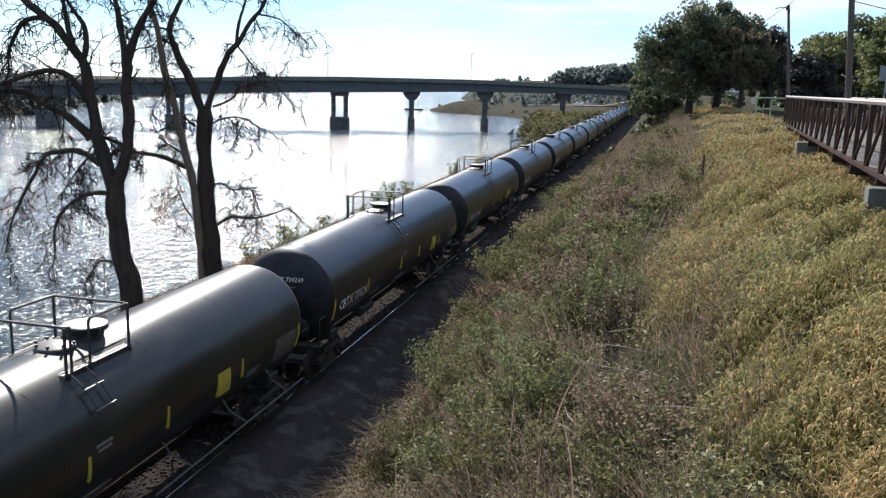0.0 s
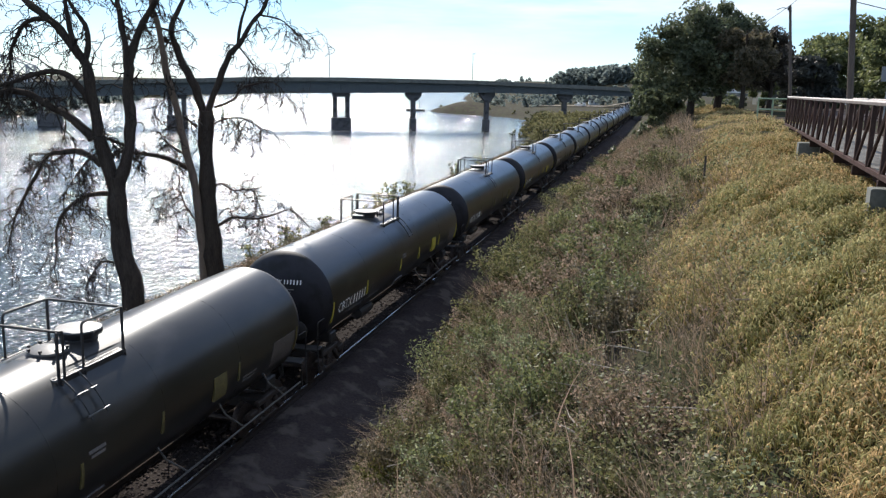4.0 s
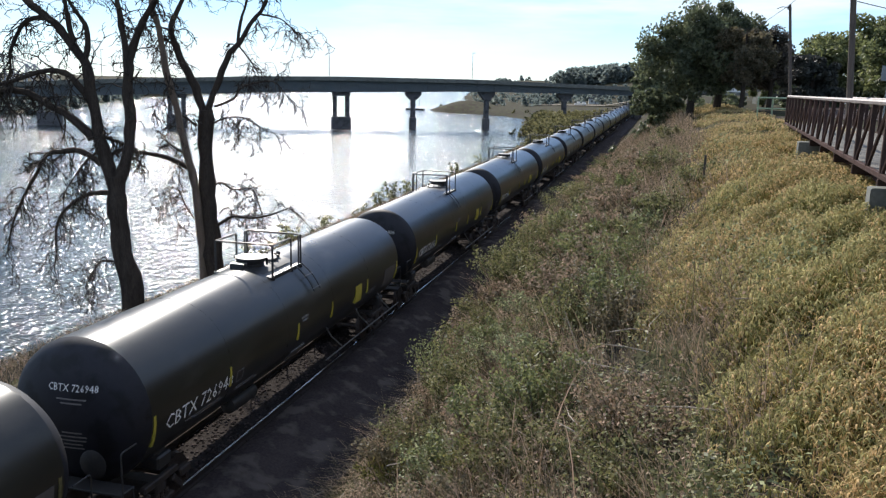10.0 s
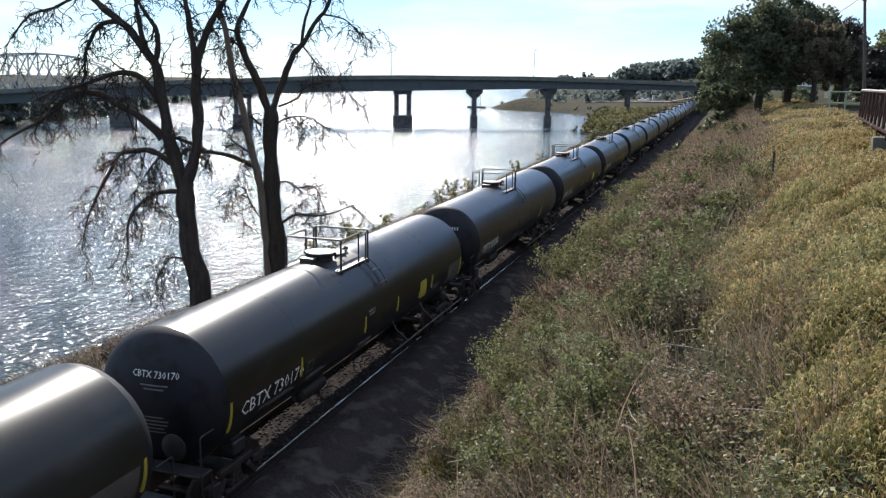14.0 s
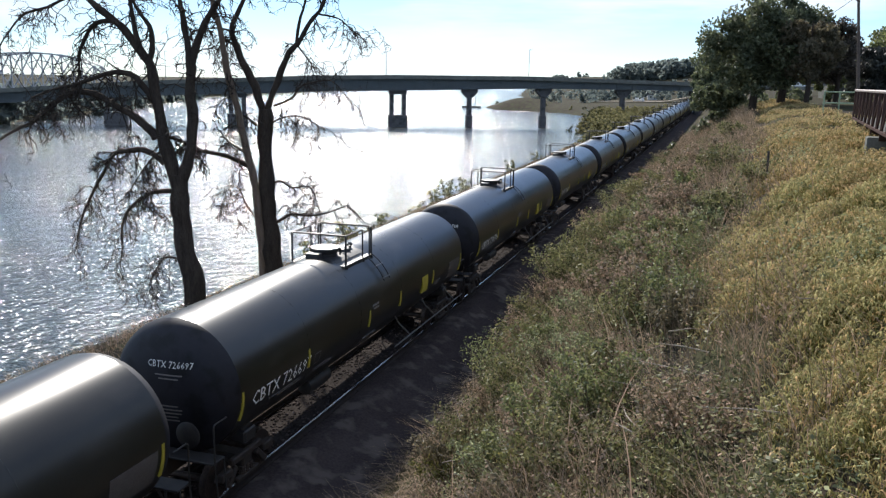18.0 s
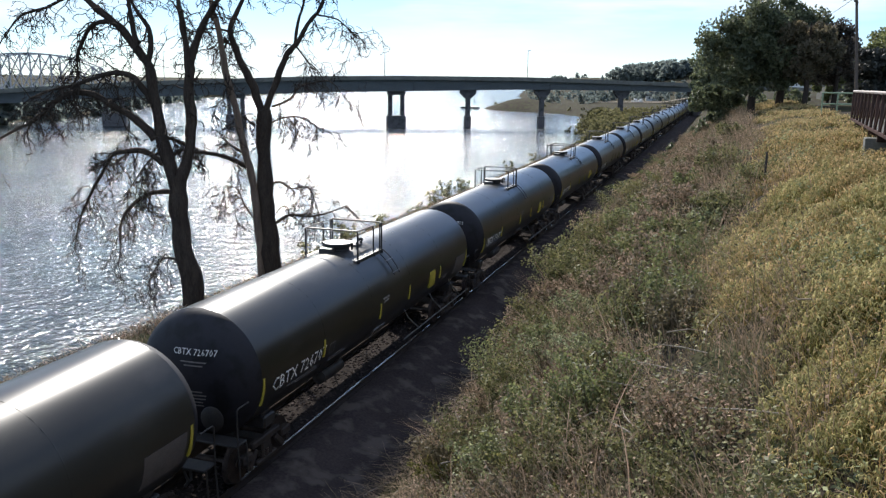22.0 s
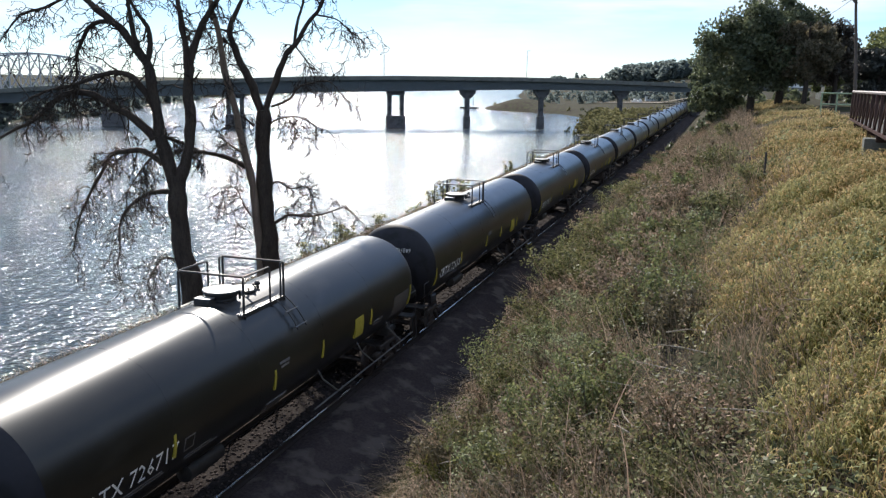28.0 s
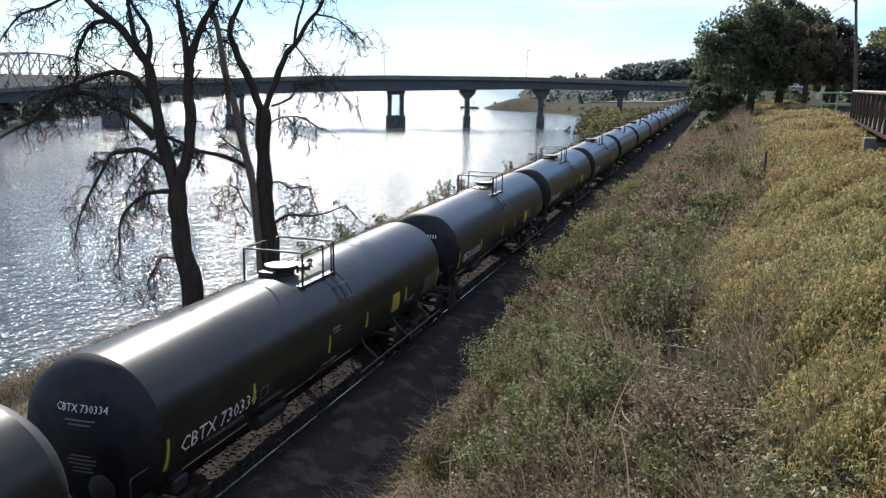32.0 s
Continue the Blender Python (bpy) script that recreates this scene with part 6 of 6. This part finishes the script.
CLUMPS = (("tall olive weed bush beside the track bed", 6.3, 36.5, 1.5, 2.0, M_SCRUB, 5200, 0.1, 44), ("tall olive weed bush on the slope", 7.9, 35.0, 1.4, 1.8, M_LEAF_Y, 4600, 0.1, 44), ("tall brown weed bush on the slope", 9.3, 34.5, 1.3, 1.5, M_DRY, 4200, 0.1, 40), ("tall olive weed bush on the slope", 7.4, 46.0, 1.9, 1.7, M_SCRUB, 4600, 0.12, 44), ("tall tan weed bush on the slope", 9.4, 45.0, 1.8, 1.4, M_DRY, 4200, 0.12, 40), ("tall yellow-green weeds at the edge of the track bed", 5.4, 33.0, 1.7, 2.2, M_WEED, 5200, 0.11, 40), ("tall green leafy weeds on the slope", 6.8, 35.5, 1.6, 2.0, M_WEED, 4600, 0.11, 40), ("tall brown-green weeds on the slope", 7.4, 41.0, 1.9, 1.9, M_LEAF_B, 4200, 0.11, 40), ("tall brown dry weeds beside the track bed", 5.2, 44.5, 1.7, 2.1, M_DRY, 4200, 0.11, 40), ("tall olive weeds on the slope", 8.4, 29.0, 1.2, 1.5, M_LEAF_Y, 3200, 0.1, 34), ("tall brown dry weeds on the slope", 5.0, 76.0, 2.0, 2.1, M_DRY, 3400, 0.14, 34), ("tall olive weeds beside the track bed", 5.0, 100.0, 2.2, 2.2, M_LEAF_B, 3400, 0.16, 34), ("leafy green bush at the edge of the track bed", 4.9, 38.5, 1.5, 1.7, M_WEED, 5200), ("yellow-green bush at the edge of the track bed", 5.0, 33.0, 1.0, 1.5, M_WEED, 3200), ("tall green weeds beside the track bed", 6.2, 18.4, 0.8, 1.7, M_WEED, 3400), ("tall green weeds beside the track bed", 5.7, 15.6, 0.7, 0.8, M_LIME, 2600), ("broad green bush on the slope", 6.2, 50.0, 2.1, 2.1, M_WEED, 6000), ("broad olive bush on the slope", 5.4, 58.0, 1.9, 2.1, M_LEAF_Y, 4600), ("olive bush by the track bed", 4.4, 70.0, 1.8, 1.9, M_LEAF_Y, 3800), ("brown dry bush on the slope", 7.2, 62.0, 2.2, 1.8, M_DRY, 4200), ("brown dry bush by the track bed", 4.9, 88.0, 2.0, 1.9, M_DRY, 3800), ("dark green clump round a marker post", 12.1, 29.2, 0.9, 0.8, M_WEED, 2600), ("low green leafy patch on the slope", 7.4, 24.0, 1.2, 0.8, M_WEED_P, 2600), ("low green leafy patch on the slope", 8.6, 17.0, 1.0, 0.7, M_WEED_P, 2400), ("small bright green weed on the slope", 8.0, 12.0, 0.45, 0.8, M_LIME, 1500), ("small bright green weed on the slope", 9.3, 9.6, 0.4, 0.6, M_LIME, 1200), ("green creeper at the foot of the concrete support", 15.1, 13.0, 0.6, 1.0, M_WEED, 2600))
for k in range(20):
    yy = 16 + 4.2 * k + 1.5 * g.random()
    CLUMPS += (("rough weed bush at the edge of the track bed", 4.3 + 1.3 * float(ease((28 - yy) / 7)) + 0.6 * g.random() + float(bank_shift(yy)) * 0.1, yy, 0.8 + 0.5 * g.random() + yy * 0.006, 1.2 + 0.5 * g.random(), (M_WEED, M_LEAF_Y, M_DRY)[k % 3], 2600),)
for k in range(80):
    uu, yy = 4.4 + 6.6 * g.random(), 5 + 48 * g.random() ** 1.3
    uu += max(0.0, 5.9 - uu) * float(ease((27 - yy) / 6))
    near = 1 + yy * 0.018
    pick = g.random()
    kind = (M_DRY, "dry grey-brown weed clump on the slope") if pick < 0.5 else (M_WEED, "green leafy weed clump on the slope") if pick < 0.8 else (M_WEED_P, "pale green leafy weed clump on the slope")
    CLUMPS += ((kind[1], uu + float(bank_shift(yy)), yy, (0.3 + 0.4 * g.random()) * near, (0.5 + 0.55 * g.random()) * near ** 0.5, kind[0], 1500, 0.06 * near),)
for k in range(64):
    yy = 10 + 46 * g.random() ** 1.15
    low, high = 4.6, float(edge_at(yy)) - 0.9
    low += 1.2 * float(ease((27 - yy) / 6))
    uu = low + (high - low) * g.random()
    near = 1 + yy * 0.016
    pick = (k * 7) % 10
    kind = ((M_WEED, "dense green weed bush on the slope"), (M_LEAF_Y, "olive-yellow weed bush on the slope"), (M_DRY, "dense brown dead weed bush on the slope"), (M_LEAF_B, "bronze-green weed bush on the slope"))[(0, 2, 1, 2, 0, 3, 1, 2, 3, 0)[pick]]
    CLUMPS += ((kind[1], uu + float(bank_shift(yy)), yy, (0.45 + 0.4 * g.random()) * near, (0.75 + 0.5 * g.random()) * near ** 0.7, kind[0], 2300, 0.075 * near, 24),)
# Dark weeds added to stand for the shade in the grass hollows.
for cx, cy, r in HOLLOWS:
    CLUMPS += (("low dark green weeds added for the shade in a grass hollow", cx, cy, r * 0.8, 0.2, M_LEAF, 350, 0.045, 12),)
for row in CLUMPS:
    weed_clump(*row)
post = thing("marker_post", "thin dark marker post in the weeds", "post", m=pose(12.05, 28.4, float(ground_z(12.05, 28.4))))
part("stake", Geo().box((0, 0, 0.5), (0.07, 0.07, 1.3), 0.008), M_STEEL, post)


def dead_stick(x, y, length, rz, tilt, lift=0.35):
    z = float(ground_z(x, y)) + lift
    ob = tagged(part("fallen_branch", Geo().path([(-length / 2, 0, 0), (-length * 0.1, 0.06, 0.05), (length / 2, 0, 0.02)], [0.012, 0.01, 0.004], 5), M_STICK), "pale dead fallen branch lying in the weeds", "branch", "fallen branches on the slope")
    ob.matrix_world = pose(x, y, z, 0, tilt, rz)


for k in range(40):
    dead_stick(5.0 + 5.5 * g.random(), 8 + 22 * g.random(), 0.8 + 1.2 * g.random(), 180 * g.random(), -35 * g.random())

# a heap of pale broken sticks in the weeds
for k in range(16):
    dead_stick(10.0 + 0.7 * g.normal(), 12.8 + 0.9 * g.normal(), 0.7 + 0.9 * g.random(), 180 * g.random(), -12 + 24 * g.random())
# tall single dead stalks standing out of the weeds
x, y = scatter(g, 320, 4.4, 11.6, 7.0, 50, 1.2)
blades("tall_stalks", g, x, y, 1.35, 0.022, 0.22, 0.15, M_DRY, "tall single dead weed stalks", widths=(1.0, 0.8, 0.6, 0.4, 0.2))

# thin dead brush straggling out over the dark shoulder
x = 2.0 + 2.4 * g.random(2600) ** 0.6
y = 11 + 40 * g.random(2600) ** 1.4
blades("shoulder_brush", g, x, y, 0.4, 0.014, 1.1, 0.4, M_DRY, "thin dead brush straggling over the dark shoulder", widths=(1.0, 0.7, 0.3))

# flattened dead grass and thin twigs lying where the slope meets the shoulder
x = 2.7 + 3.0 * g.random(9000) ** 0.8
y = 12 + 44 * g.random(9000) ** 1.5
blades("shoulder_litter", g, x, y, 0.16, 0.012, 2.4, 0.6, M_DRY, "flattened grey dead grass at the foot of the slope", widths=(0.8, 1.0, 0.3), sink=-0.02)
for k in range(46):
    yy = 13 + 14 * g.random()
    xx = 3.3 + 1.5 * g.random()
    dead_stick(xx, yy, 0.5 + 0.9 * g.random(), 60 + 60 * g.normal(), -20 * g.random(), 0.12)

# dry scrub along the left edge of the track bed
x = -11.7 + 4.0 * g.random(11000) * g.random(11000)
y = 16 + 110 * g.random(11000) ** 1.5
blades("bank_scrub", g, x, y, 0.55, 0.022, 0.6, 0.4, M_DRY, "dry scrub on the river side of the track", widths=(1.0, 0.8, 0.5, 0.2))
x = -12.3 + 2.2 * g.random(16000) ** 1.5
y = 16 + 120 * g.random(16000) ** 1.5
leaves("bank_weeds", g, x, y, 0.0, 0.45, 0.08, M_DRY, "dry tan weeds along the river edge")

# ---- ties and ballast stones ----
tie_mesh = Geo().box((0, 0, -0.26), (2.6, 0.23, 0.17), 0.012).mesh("tie", M_TIE)
for k in range(240):
    ob = new("tie", tie_mesh)
    ob.parent = track
    ob.matrix_basis = pose(g.normal() * 0.015, 4 + k * 0.53, 0, 0, 0, g.normal() * 0.6)
rest = Geo()
for k in range(900):
    y = 4 + (240 + k) * 0.53
    rest.add([(-1.3, y, -0.18), (1.3, y, -0.18), (1.3, y + 0.23, -0.18), (-1.3, y + 0.23, -0.18)], [(0, 1, 2, 3)])
tagged(part("tie_rows", rest, M_TIE, track, sharp=0), "", "", "", "stuff")
n = 11000
sx = -3.2 + 4.05 * g.random(n)
sy = 10 + 50 * g.random(n) ** 1.5
sz = np.interp(sx, (-3.3, -1.75, 0.80, 1.1), (-0.80, -0.172, -0.172, -0.42)) - 0.005
c = np.stack([sx, sy, sz], 1)
r = (0.03 + 0.045 * g.random(n))[:, None]
e = g.normal(size=(n, 3))
e /= np.linalg.norm(e, axis=1, keepdims=True)
f = np.cross(e, g.normal(size=(n, 3)))
f /= np.linalg.norm(f, axis=1, keepdims=True)
h = np.cross(e, f)
corner = [c + e * r, c + f * r, c - e * r * 0.8, c - f * r * 0.9, c + h * r * 0.8, c - h * r]
faces = [(0, 1, 4), (1, 2, 4), (2, 3, 4), (3, 0, 4), (1, 0, 5), (2, 1, 5), (3, 2, 5), (0, 3, 5)]
vv = np.stack(corner, 1)
me = bpy.data.meshes.new("ballast_stones")
me.vertices.add(n * 6)
me.vertices.foreach_set("co", vv.reshape(-1).astype(np.float32))
ids = (np.arange(n) * 6)[:, None, None] + np.array(faces)[None]
me.loops.add(n * 24)
me.loops.foreach_set("vertex_index", ids.reshape(-1).astype(np.int32))
me.polygons.add(n * 8)
me.polygons.foreach_set("loop_start", np.arange(0, n * 24, 3, dtype=np.int32))
me.materials.append(M_STONE)
me.update(calc_edges=True)
stones = new("ballast_stones", me)
stones.parent = track
tagged(stones, "loose angular ballast stones", "", "", "stuff")


motions()
